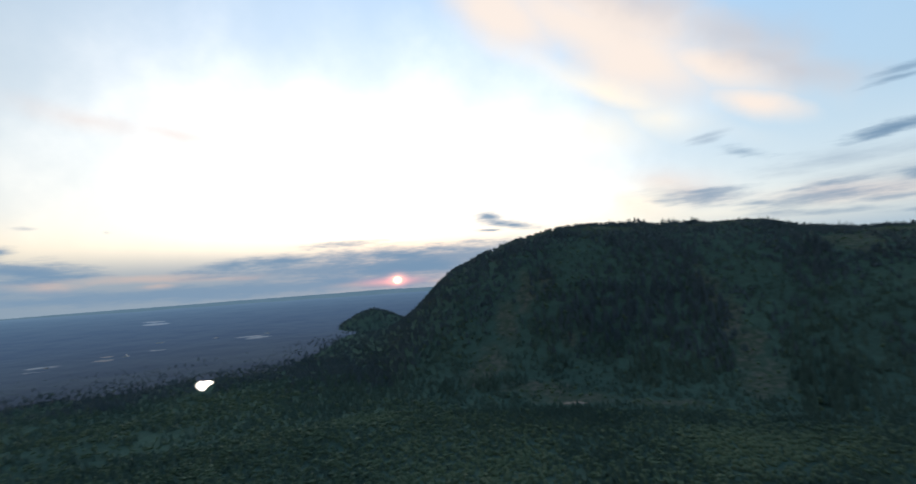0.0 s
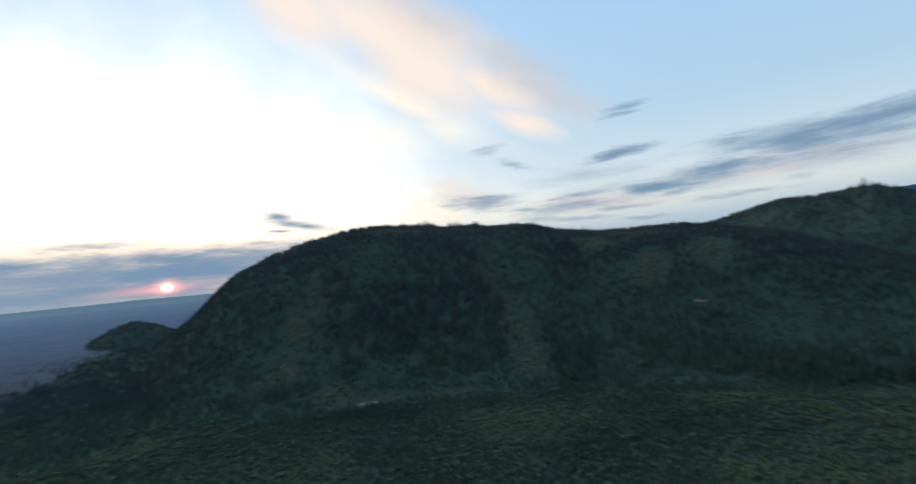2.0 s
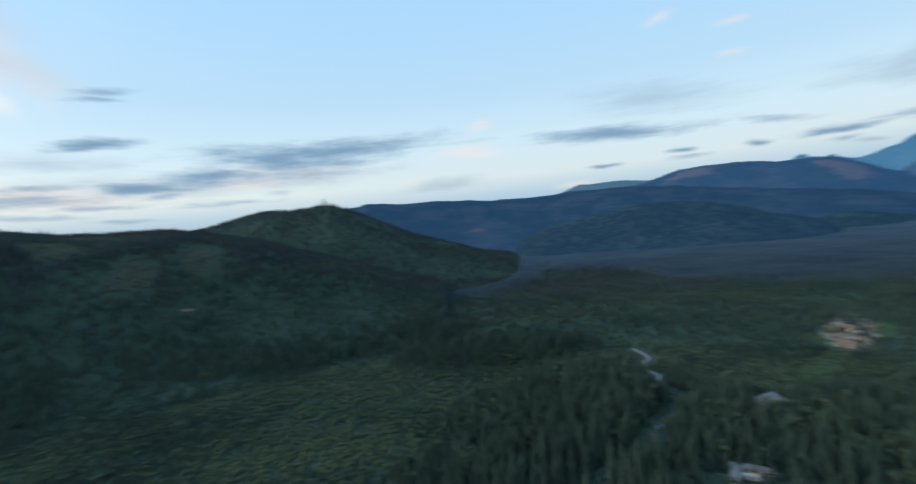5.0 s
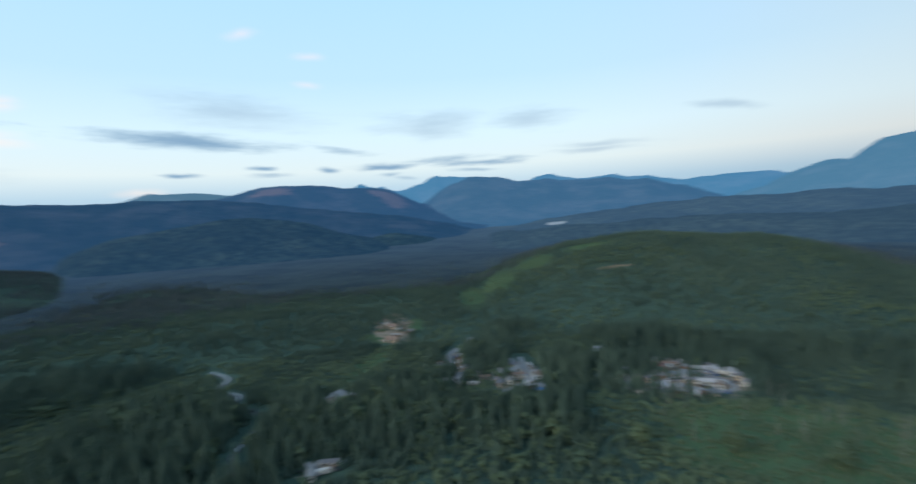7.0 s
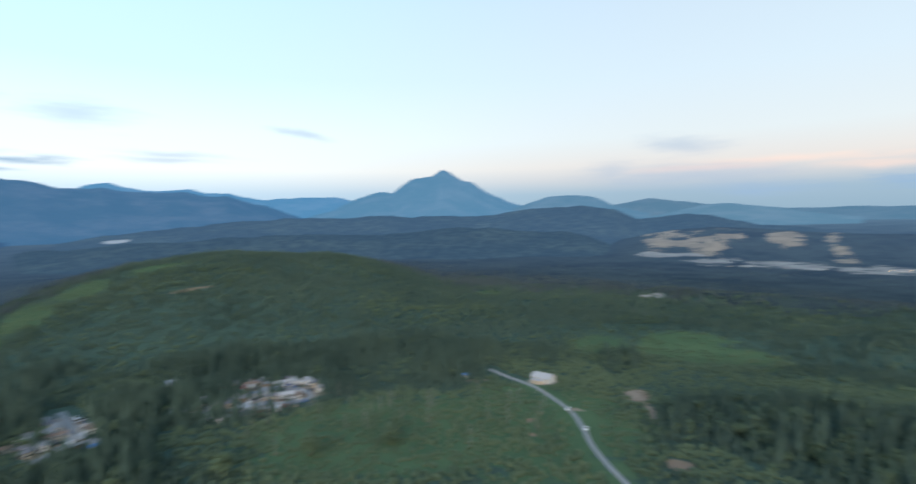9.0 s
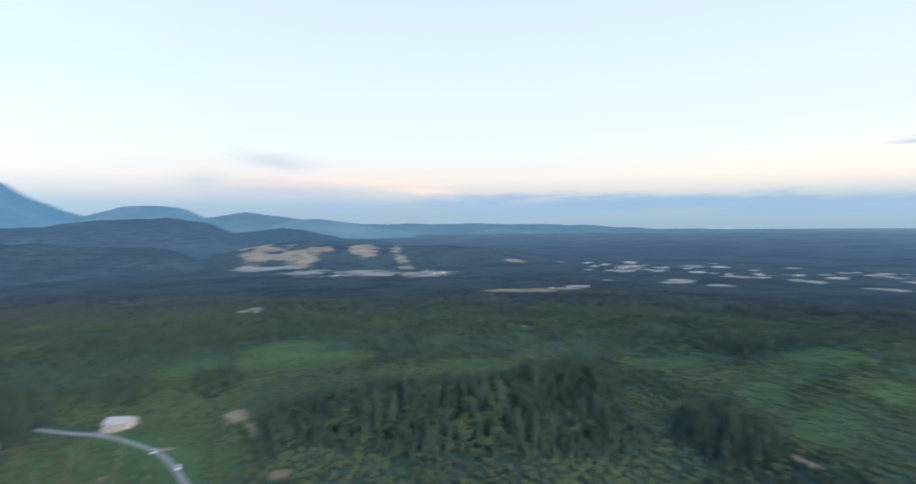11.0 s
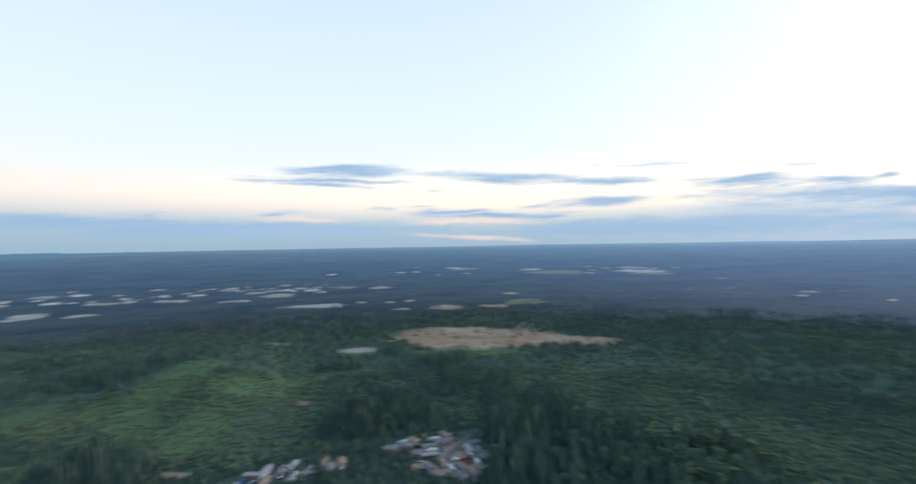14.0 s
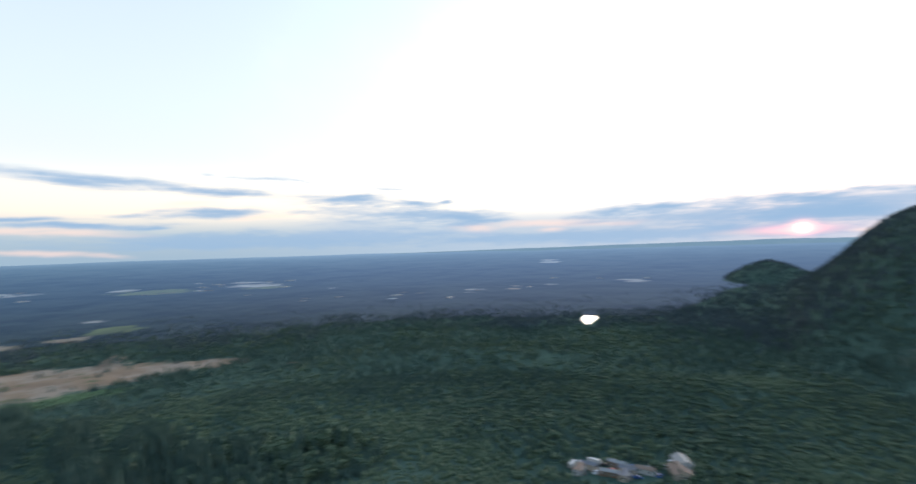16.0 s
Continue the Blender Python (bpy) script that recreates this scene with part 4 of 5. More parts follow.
# ---------------------------------------------------------------- woods
# stands of tall trees: bearing, distance, half width, half depth, turn
TALL = [
    (20, 945, 14, 12, 0), (23, 945, 12, 10, 0), (25.5, 945, 15, 12, 0), (32, 945, 18, 10, 0), (38, 945, 14, 8, 0), (62.5, 1490, 16, 14, 0),
    (145, 372, 58, 46, 0), (123, 396, 30, 58, 0), (128.5, 368, 24, 46, 0),
    (92, 300, 120, 90, 0), (110, 300, 110, 60, 0), (124, 300, 60, 40, 0), (134, 350, 16, 70, 0), (120, 360, 12, 40, 0), (150, 470, 150, 50, 0), (128, 520, 40, 40, 0), (168, 440, 40, 60, 0),
    (205, 320, 90, 60, 0), (222, 330, 60, 70, 0), (27, 660, 1, 1, 0), (20, 700, 80, 150, 0), (35, 620, 26, 130, 0), (10, 640, 24, 110, 0), (286, 330, 30, 100, 0), (300, 300, 70, 40, 0), (268, 350, 40, 30, 0),
    (345, 720, 60, 20, 0), (2, 560, 60, 16, 0), (318, 760, 12, 12, 0), (302, 700, 12, 12, 0), (186, 430, 20, 40, 0), (178, 430, 12, 18, 0), (64, 560, 200, 60, 0), (80, 480, 120, 50, 0), (240, 330, 30, 40, 0), (333, 815, 6, 8, 0), (276, 480, 16, 80, 0), (281, 400, 16, 60, 0), (285.5, 330, 20, 60, 0), (241, 540, 30, 40, 0), (248, 560, 40, 14, 0), (243, 520, 20, 40, 0), (262, 505, 36, 14, 0), (275, 520, 30, 16, 0),
]
CLEARINGS = [
    (145, 372, 48, 38), (122.5, 396, 22, 48), (128.5, 368, 16, 36), (276, 286, 24, 30), (258, 281, 28, 9), (108.3, 349, 10, 7), (105.4, 249, 12, 6), (114.8, 565, 22, 78),
    (335, 285, 24, 10), (341, 292, 11, 8), (177.5, 374, 13, 8), (168, 378, 8, 6), (333, 845, 14, 100), (137.6, 424, 6, 12), (270, 302, 14, 8),
]


# stands of lighter broadleaf growth; bearings 124-140 also paint in a sunlit hill flank
LEAFY = [
    # lighter leaves here also paint in the paling by haze
    (318, 600, 150, 140, 0), (335, 640, 110, 100, 0),
    (124, 720, 40, 120, 0), (129, 830, 50, 100, 0), (137, 880, 60, 60, 0),
    # the first two lighten the trees in place of glare near the sun
    (345, 350, 80, 90, 0), (352, 480, 70, 90, 0), (208, 320, 90, 60, 0), (310, 330, 90, 60, 0),
    (128, 690, 50, 170, 6), (140, 800, 90, 90, 0), (252, 440, 70, 70, 0), (200, 430, 70, 40, 0), (325, 430, 130, 130, 0), (305, 520, 80, 90, 0), (246, 380, 50, 80, 0), (236, 470, 60, 60, 0), (320, 350, 60, 60, 0), (337, 480, 80, 90, 0),
    (160, 600, 120, 60, 0), (90, 420, 60, 50, 0), (185, 500, 50, 50, 0), (212, 290, 40, 26, 0),
]


def wood(x, y):
    """Height of the trees and their share of broadleaf ones at each place; 0 where none grow."""
    cov = cover_of(x, y)
    tall = np.zeros(len(x))
    for row in TALL:
        tall = np.maximum(tall, blob(x, y, *row))
    patch = fbm(x, y, 90, 3, 21)
    r = np.hypot(x, y)
    tall = smooth((tall + patch * 0.35 - 0.42) / 0.2)
    young = 3.4 + 3.4 * smooth((r - 350) / 300) + patch * 4.0
    h = young * (1 - tall) + (15.5 - 5 * smooth((r - 480) / 120) + patch * 7) * tall
    meadow = smooth((cov[1] + patch * 0.3 - 0.42) / 0.2)
    h = h * (1 - meadow) + (1.6 + patch) * meadow
    brush = smooth((cov[3] + patch * 0.4 - 0.42) / 0.25)
    h = h * (1 - 0.55 * brush * (1 - tall))
    keep = 1 - 0.3 * meadow - 0.72 * brush * (1 - tall)
    keep = np.where(np.maximum(cov[0], cov[2]) + patch * 0.25 > 0.5, 0.02, keep)
    for b_, q, wide, deep in CLEARINGS:
        keep = np.where(blob(x, y, b_, q, wide, deep) > 0.5, np.where(cov[0] > 0.3, 0.58, np.minimum(keep, 0.3)), keep)
    for b_, q, wide, deep in ((108.3, 342, 18, 15), (105.4, 245, 16, 9), (335, 276, 28, 13), (333, 845, 14, 100), (177.5, 370, 12, 8), (278, 600, 60, 30)):
        keep = np.where(blob(x, y, b_, q, wide, deep) > 0.5, 0.03, keep)
    for name, mat, width, line, label in ROADS:
        p = curve_points(line, 12)
        for px, py in p:
            keep = np.where((x - px) ** 2 + (y - py) ** 2 < (width * 1.1 + 3.5) ** 2, 0, keep)
    for px, py in curve_points(RIVER, 10):
        keep = np.where((x - px) ** 2 + (y - py) ** 2 < 64, 0, keep)
    bright = np.zeros(len(x))
    for row in LEAFY:
        bright = np.maximum(bright, blob(x, y, *row))
    leafy = np.clip(0.16 + 0.55 * smooth((bright + patch * 0.3 - 0.4) / 0.35) + fbm(x, y, 160, 3, 33) * 0.9 - 0.15 * tall - 0.16 * smooth((r - 420) / 120), 0.03, 0.7)
    bearing = np.degrees(np.arctan2(x, y)) % 360
    # share of trees with haze painted into their colour, rising with distance
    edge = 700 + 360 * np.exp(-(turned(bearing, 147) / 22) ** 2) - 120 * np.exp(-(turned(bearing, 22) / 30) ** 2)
    hazed = smooth((r + patch * 160 - edge) / 160)
    return h, keep, leafy * (1 - 0.6 * hazed), tall, hazed


def conifer_shape(rng, tiers, spokes, droop=0.06):
    """Needle tree 1 high: tiers of ragged skirts."""
    V, F = [], []
    for k in range(tiers):
        f = k / tiers
        base, tip = 0.10 + 0.82 * f, min(1.0, 0.10 + 0.82 * f + 1.35 / tiers)
        rad = (0.185 * (1 - f) ** 0.85 + 0.02) * rng.uniform(0.85, 1.15)
        c = len(V)
        V.append((rng.uniform(-0.01, 0.01), rng.uniform(-0.01, 0.01), tip))
        n = 2 * spokes
        spin = rng.uniform(0, 6.28)
        for i in range(n):
            q = rad * (rng.uniform(0.85, 1.25) if i % 2 == 0 else rng.uniform(0.45, 0.7))
            a = spin + 6.2832 * i / n
            V.append((q * math.cos(a), q * math.sin(a), base - droop * (1 if i % 2 == 0 else -0.4) * rng.uniform(0.5, 1.4)))
        F += [(c, c + 1 + i, c + 1 + (i + 1) % n) for i in range(n)]
    return np.array(V), np.array(F)


OCTA_V = np.array([(1, 0, 0), (0, 1, 0), (-1, 0, 0), (0, -1, 0), (0, 0, 1), (0, 0, -1)], float)
OCTA_F = np.array([(0, 1, 4), (1, 2, 4), (2, 3, 4), (3, 0, 4), (1, 0, 5), (2, 1, 5), (3, 2, 5), (0, 3, 5)])


def broadleaf_shape(rng, clumps):
    """Leafy crown 1 high: uneven clumps at different heights, open between."""
    v, f = OCTA_V, OCTA_F
    V, F = [], []
    for k in range(clumps):
        a, h = rng.uniform(0, 6.28), rng.uniform(0.38, 0.86)
        out = 0.26 * math.sin(min(1.0, (1.02 - h) * 1.7) * 1.57) * rng.uniform(0.3, 1.0)
        size = rng.uniform(0.10, 0.19) * (1.5 if clumps < 5 else 1.0)
        jag = rng.uniform(0.7, 1.4, len(v))[:, None]
        spin = np.array(Euler(rng.uniform(0, 6.28, 3)).to_matrix())
        V.append((v * jag) @ spin * size * np.array([1, 1, 0.85]) + (out * math.cos(a), out * math.sin(a), h))
        F.append(f + k * len(v))
    return np.concatenate(V), np.concatenate(F)


def bush_shape(rng):
    """Low rounded bush 1 high with an uneven top."""
    V = [(rng.uniform(-0.05, 0.05), rng.uniform(-0.05, 0.05), 1.0)]
    for h, q in ((0.72, 0.26), (0.1, 0.36)):
        V += [(q * rng.uniform(0.7, 1.25) * math.cos(1.2566 * i + h), q * rng.uniform(0.7, 1.25) * math.sin(1.2566 * i + h), h * rng.uniform(0.8, 1.2)) for i in range(5)]
    F = []
    for i in range(5):
        k = (i + 1) % 5
        F += [(0, 1 + i, 1 + k), (1 + i, 6 + i, 6 + k), (1 + i, 6 + k, 1 + k)]
    return np.array(V), np.array(F)


def plant(name, shapes, x, y, h, widths, mat, rng, label, category):
    """One mesh of very many trees."""
    z = land(x, y)
    pick = rng.integers(0, len(shapes), len(x))
    allv, allf, base = [], [], 0
    for k, (V, F) in enumerate(shapes):
        m = pick == k
        n = int(m.sum())
        if not n:
            continue
        a = rng.uniform(0, 6.28, n)
        hh, ww = h[m], h[m] * widths[m]
        c, s_ = np.cos(a), np.sin(a)
        vx = (V[None, :, 0] * c[:, None] - V[None, :, 1] * s_[:, None]) * ww[:, None] + x[m][:, None]
        vy = (V[None, :, 0] * s_[:, None] + V[None, :, 1] * c[:, None]) * ww[:, None] + y[m][:, None]
        vz = V[None, :, 2] * hh[:, None] + (z[m] - 0.06 * hh)[:, None]
        allv.append(np.stack([vx, vy, vz], -1).reshape(-1, 3))
        allf.append((F[None] + (np.arange(n) * len(V))[:, None, None] + base).reshape(-1, 3))
        base += n * len(V)
    ob = new(name, raw_mesh(name, np.concatenate(allv), np.concatenate(allf), mat))
    tagged(ob, label, category, kind="stuff")


def build_woods():
    rng = np.random.default_rng(7)
    # distance from, to, square metres to a tree, tiers, spokes, clumps
    for r0, r1, area, tiers, spokes, clumps in ((30, 212, 42, 2, 3, 3), (212, 480, 8.2, 4, 4, 6), (480, 1010, 32, 2, 3, 3), (1010, 1980, 90, 2, 3, 2)):
        n = int(math.pi * (r1 * r1 - r0 * r0) / area)
        r, a = np.sqrt(rng.uniform(r0 * r0, r1 * r1, n)), rng.uniform(0, 2 * np.pi, n)
        x, y = r * np.sin(a), r * np.cos(a)
        h, keep, leafy, tall, hazed = wood(x, y)
        keep = keep * np.where(r < 480, 1 - 0.55 * tall, 1.0)
        # beyond the near plain only the hills keep their trees
        bearing = np.degrees(a)
        reach = 140 + woods_edge(bearing)
        hilly = (np.abs(turned(bearing, 33)) < 56) & (land(x, y) - plain_level(r) > np.where(np.abs(turned(bearing, 350.3)) < 7, 4.0, 8.0))
        knoll = (r + rng.uniform(-240, 240, n) < reach) | hilly
        ok = (rng.uniform(0, 1, n) < keep) & (h > 0.7) & knoll
        x, y, h, leafy, tall, hazed = x[ok], y[ok], h[ok], leafy[ok], tall[ok], hazed[ok]
        h = h * np.clip(rng.normal(1.0, 0.22, len(x)), 0.5, 1.7)
        if r0 > 1000:
            h = h * 1.25
        is_leaf = rng.uniform(0, 1, len(x)) < leafy
        low = h < 3.2
        cone = [conifer_shape(rng, tiers, spokes) for _ in range(5)]
        small = [conifer_shape(rng, 2, 3) for _ in range(5)]
        leaf = [broadleaf_shape(rng, clumps) for _ in range(5)]
        leaf_small = [broadleaf_shape(rng, 3) for _ in range(5)]
        leaf_low = [bush_shape(rng) for _ in range(6)]
        w = rng.uniform(0.8, 1.25, len(x))
        tinted = rng.uniform(0, 1, len(x)) < hazed
        m = ~is_leaf & ~low & tinted
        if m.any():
            plant("old_conifer_forest", cone, x[m], y[m], h[m], w[m] * np.where(h[m] > 10, 0.86, 1.4), HAZED_WOOD, rng, "dark conifer forest covering hill and plain, haze painted blue into it", "forest")
        m = ~is_leaf & ~low & ~tinted & (h < 7)
        if m.any():
            plant("young_conifers", small, x[m], y[m], h[m], w[m] * 1.5, CONIFER, rng, "young dark green conifers standing close together", "forest")
        m = ~is_leaf & ~low & ~tinted & (h >= 7)
        if not m.any():
            continue
        plant("conifer_forest", cone, x[m], y[m], h[m], w[m] * np.where(h[m] > 10, 0.86, 1.4), CONIFER, rng, "dense dark green conifer forest on the valley floor and slopes", "forest")
        m = is_leaf & ~low & (h < 7)
        if m.any():
            plant("young_broadleaf", leaf_small, x[m], y[m], h[m] * 0.9, w[m] * 1.0, LEAF, rng, "young broadleaf trees between the conifers", "forest")
        m = is_leaf & ~low & (h >= 7)
        plant("broadleaf_forest", leaf, x[m], y[m], h[m] * np.where(h[m] > 9, 0.66, 0.85), w[m] * 0.95, LEAF, rng, "lighter green broadleaf trees mixed into the forest", "forest")
        m = low
        if m.any():
            plant("young_growth", leaf_low, x[m], y[m], h[m], w[m] * 2.0, SHRUB, rng, "low bushes and young growth over open ground", "bushes")


build_woods()


def build_single_trees():
    """The nearest trees, each one a thing."""
    rng = np.random.default_rng(19)
    kinds = []
    for k in range(5):
        tree = new("conifer_tree")
        tagged(tree, ("tall dark green conifer at the forest edge", "narrow dark conifer among lower trees", "broad full conifer in a dense stand", "slim grey-green conifer beside broadleaf trees", "tall ragged conifer with sparse top")[k], "tree", "trees near the valley floor")
        V, F = conifer_shape(rng, 9, 7, 0.05)
        V = V * np.array([18 * 0.85, 18 * 0.85, 18])
        crown = new("crown", raw_mesh("crown", V, F, CONIFER_ONE))
        crown.parent = tree
        bm = bmesh.new()
        bmesh.ops.create_cone(bm, segments=7, radius1=0.32, radius2=0.05, depth=16, cap_ends=True, matrix=pose(0, 0, 7.4))
        part("trunk", bm, BARK, tree)
        kinds.append(tree)
    for k in range(4):
        tree = new("broadleaf_tree")
        tagged(tree, ("round leafy green tree among conifers", "wide light green alder with open crown", "leafy maple with uneven crown", "young light green tree at a clearing")[k], "tree", "trees near the valley floor")
        bm = bmesh.new()
        bmesh.ops.create_cone(bm, segments=7, radius1=0.3, radius2=0.08, depth=9, cap_ends=True, matrix=pose(0, 0, 4.2))
        part("trunk", bm, BARK, tree)
        for q in range(5):
            bm = bmesh.new()
            bmesh.ops.create_cone(bm, segments=5, radius1=0.12, radius2=0.03, depth=4.5, matrix=pose(0, 0, 5.0 + 0.5 * q, 0, 0, 72 * q + 20 * k) @ pose(1.3, 0, 1.2, 0, 48, 0))
            part("limb", bm, BARK, tree)
        V, F = broadleaf_shape(rng, 40)
        v2 = []
        for c in range(130):
            a, hgt = rng.uniform(0, 6.28), rng.uniform(0.3, 0.95)
            out = 0.40 * math.sin(min(1.0, (1.02 - hgt) * 1.7) * 1.57) * math.sqrt(rng.uniform(0.2, 1.0))
            tri = rng.normal(0, 0.045, (4, 3)) + (out * math.cos(a), out * math.sin(a), hgt)
            v2.append(tri)
        base = len(V)
        f2 = np.concatenate([np.array([(0, 1, 2), (0, 2, 3), (0, 3, 1), (1, 3, 2)]) + base + 4 * c for c in range(130)])
        V = np.concatenate([V] + v2) * np.array([13 * 1.2, 13 * 1.2, 13])
        crown = new("crown", raw_mesh("crown", V, np.concatenate([F, f2]), LEAF_ONE))
        crown.parent = tree
        kinds.append(tree)
    # a ring of ground under the flight, where the stands are tall
    n = 4000
    r, a = np.sqrt(rng.uniform(222 ** 2, 330 ** 2, n)), rng.uniform(0, 2 * np.pi, n)
    x, y = r * np.sin(a), r * np.cos(a)
    h, keep, leafy, tall, hazed = wood(x, y)
    good = np.nonzero((h > 5.5) & (keep > 0.6) & ((tall > 0.4) | (rng.uniform(0, 1, n) < 0.25)))[0][:285]
    z = land(x, y)
    for q, k in enumerate(good):
        kind = kinds[5 + q % 4] if rng.uniform() < leafy[k] + 0.1 else kinds[q % 5]
        size = h[k] / (18 if kind in kinds[:5] else 19) * rng.uniform(0.8, 1.2)
        m = pose(x[k], y[k], z[k] - 0.3, 0, 0, rng.uniform(0, 360))
        one = copy_thing(kind, m)
        one.scale = (size, size, size)
    for kind in kinds:
        k = kinds.index(kind)
        p = at(88 + 9 * k, 262 + 5 * (k % 3))
        kind.matrix_basis = pose(p.x, p.y, land_at(p.x, p.y) - 0.3, 0, 0, 40 * k)


build_single_trees()

# ---------------------------------------------------------------- houses and what stands by them
WALLS = [plain("white_siding", (0.46, 0.45, 0.42), 0.6, 1.5, 0.15), plain("tan_siding", (0.46, 0.38, 0.29), 0.7, 1.5, 0.2), plain("grey_siding", (0.40, 0.42, 0.44), 0.7, 1.5, 0.2), plain("brown_siding", (0.24, 0.16, 0.11), 0.8, 1.5, 0.25)]
ROOFS = [plain("pale_metal_roof", (0.25, 0.245, 0.235), 0.6, 0.8, 0.2), plain("grey_shingle_roof", (0.17, 0.17, 0.18), 0.9, 2.0, 0.3), plain("brown_shingle_roof", (0.24, 0.17, 0.13), 0.9, 2.0, 0.3), plain("white_roof", (0.36, 0.35, 0.34), 0.5, 0.8, 0.1), plain("blue_tarp_roof", (0.10, 0.24, 0.50), 0.5, 0.8, 0.2)]
DOOR = plain("painted_door", (0.16, 0.11, 0.08), 0.6, 3, 0.2)
TRIM = plain("white_trim", (0.75, 0.75, 0.73), 0.5, 3, 0.1)
TYRE = plain("tyre_rubber", (0.02, 0.02, 0.02), 0.9, 6, 0.2)
PAINTS = [plain(n, c, 0.3, 2, 0.05) for n, c in (("white_car_paint", (0.75, 0.75, 0.75)), ("silver_car_paint", (0.42, 0.43, 0.45)), ("red_car_paint", (0.35, 0.03, 0.03)), ("dark_car_paint", (0.03, 0.035, 0.04)), ("blue_car_paint", (0.04, 0.10, 0.28)))]
glass, g, s = material("window_glass")
finish(g, s, (0.02, 0.025, 0.03), 0.06, 0)
s.inputs["Specular IOR Level"].default_value = 0.5
GLASS = glass
POST = plain("weathered_post", (0.22, 0.20, 0.18), 0.9, 3, 0.2)
warm, g, s = material("sodium_lamp")
finish(g, s, (0.8, 0.5, 0.2), 0.4)
s.inputs["Emission Color"].default_value = (1.0, 0.55, 0.16, 1)
s.inputs["Emission Strength"].default_value = 3.5
SODIUM = warm


def gable(bm, w, l, z, rise, over):
    """A pitched roof with thickness, ridge along y."""
    x, y, t = w / 2 + over, l / 2 + over, 0.18
    drop = over * rise / (w / 2)
    top = [(-x, -y, z - drop + t), (0, -y, z + rise + t), (x, -y, z - drop + t)]
    low = [(-x, -y, z - drop), (0, -y, z + rise), (x, -y, z - drop)]
    v = [[bm.verts.new((a, b_ * k, c)) for a, b_, c in row] for k in (1, -1) for row in (top, low)]
    (t0, l0, t1, l1) = v
    for f in ((t0[0], t0[1], t1[1], t1[0]), (t0[1], t0[2], t1[2], t1[1]), (l0[1], l0[0], l1[0], l1[1]), (l0[2], l0[1], l1[1], l1[2]),
              (t0[0], l0[0], l0[1], t0[1]), (t0[1], l0[1], l0[2], t0[2]), (t1[1], l1[1], l1[0], t1[0]), (t1[2], l1[2], l1[1], t1[1]),
              (t0[0], t1[0], l1[0], l0[0]), (t0[2], l0[2], l1[2], t1[2])):
        bm.faces.new(f)
    bmesh.ops.recalc_face_normals(bm, faces=bm.faces)
    return bm


def shell(w, l, h, rise):
    """Walls with gable ends, standing a little into the ground."""
    bm = bmesh.new()
    x, y = w / 2, l / 2
    a = [bm.verts.new(p) for p in ((-x, -y, -1.5), (x, -y, -1.5), (x, -y, h), (0, -y, h + rise), (-x, -y, h))]
    c = [bm.verts.new(p) for p in ((-x, y, -1.5), (x, y, -1.5), (x, y, h), (0, y, h + rise), (-x, y, h))]
    bm.faces.new(a)
    bm.faces.new(c[::-1])
    for i in range(5):
        k = (i + 1) % 5
        bm.faces.new((a[k], a[i], c[i], c[k]))
    bmesh.ops.recalc_face_normals(bm, faces=bm.faces)
    return bm


def window(house, x, y, z, w, h, along_x):
    """A pane in a raised white frame; along_x: the wall runs along x."""
    d, f = 0.05, 0.09
    out = 1 if (y if along_x else x) > 0 else -1

    def flat(u0, v0, u1, v1, deep):
        lo, hi = sorted((0.0, out * deep))
        return (x + u0, y + lo, z + v0, x + u1, y + hi, z + v1) if along_x else (x + lo, y + u0, z + v0, x + hi, y + u1, z + v1)

    win = part("window", boxed(flat(-w / 2 - f, -f, -w / 2, h + f, d), flat(w / 2, -f, w / 2 + f, h + f, d), flat(-w / 2, h, w / 2, h + f, d), flat(-w / 2, -f, w / 2, 0, d)), TRIM, house)
    part("pane", boxed(flat(-w / 2, 0, w / 2, h, d * 0.5)), GLASS, win)


def dwelling(name, label, w, l, h, rise, wall, roof, group, storeys=1, chimney=False, porch=False):
    house = tagged(new(name), label, "house", group)
    part("wall", shell(w, l, h, rise), wall, house)
    part("roof", gable(bmesh.new(), w, l, h, rise, 0.45), roof, house)
    part("door", boxed((w / 2, -0.5, 0, w / 2 + 0.06, 0.5, 2.05)), DOOR, house)
    for k in range(storeys):
        z = 0.95 + 2.6 * k
        for y in (-l * 0.3, l * 0.28):
            window(house, w / 2, y, z, 1.4, 1.1, False)
            window(house, -w / 2, y, z, 1.4, 1.1, False)
        window(house, 0.4, -l / 2, z, 1.5, 1.1, True)
        window(house, 0.4, l / 2, z, 1.5, 1.1, True)
    if chimney:
        part("chimney", boxed((-w * 0.22, l * 0.2, h, -w * 0.22 + 0.7, l * 0.2 + 0.7, h + rise + 0.9)), ROOFS[2], house)
    if porch:
        part("porch", boxed((w / 2, -1.8, -1.0, w / 2 + 2.0, 1.8, 0.12), (w / 2 + 1.85, -1.8, 0.12, w / 2 + 2.0, -1.65, 2.3), (w / 2 + 1.85, 1.65, 0.12, w / 2 + 2.0, 1.8, 2.3), (w / 2, -1.9, 2.3, w / 2 + 2.1, 1.9, 2.42)), POST, house)
    return house


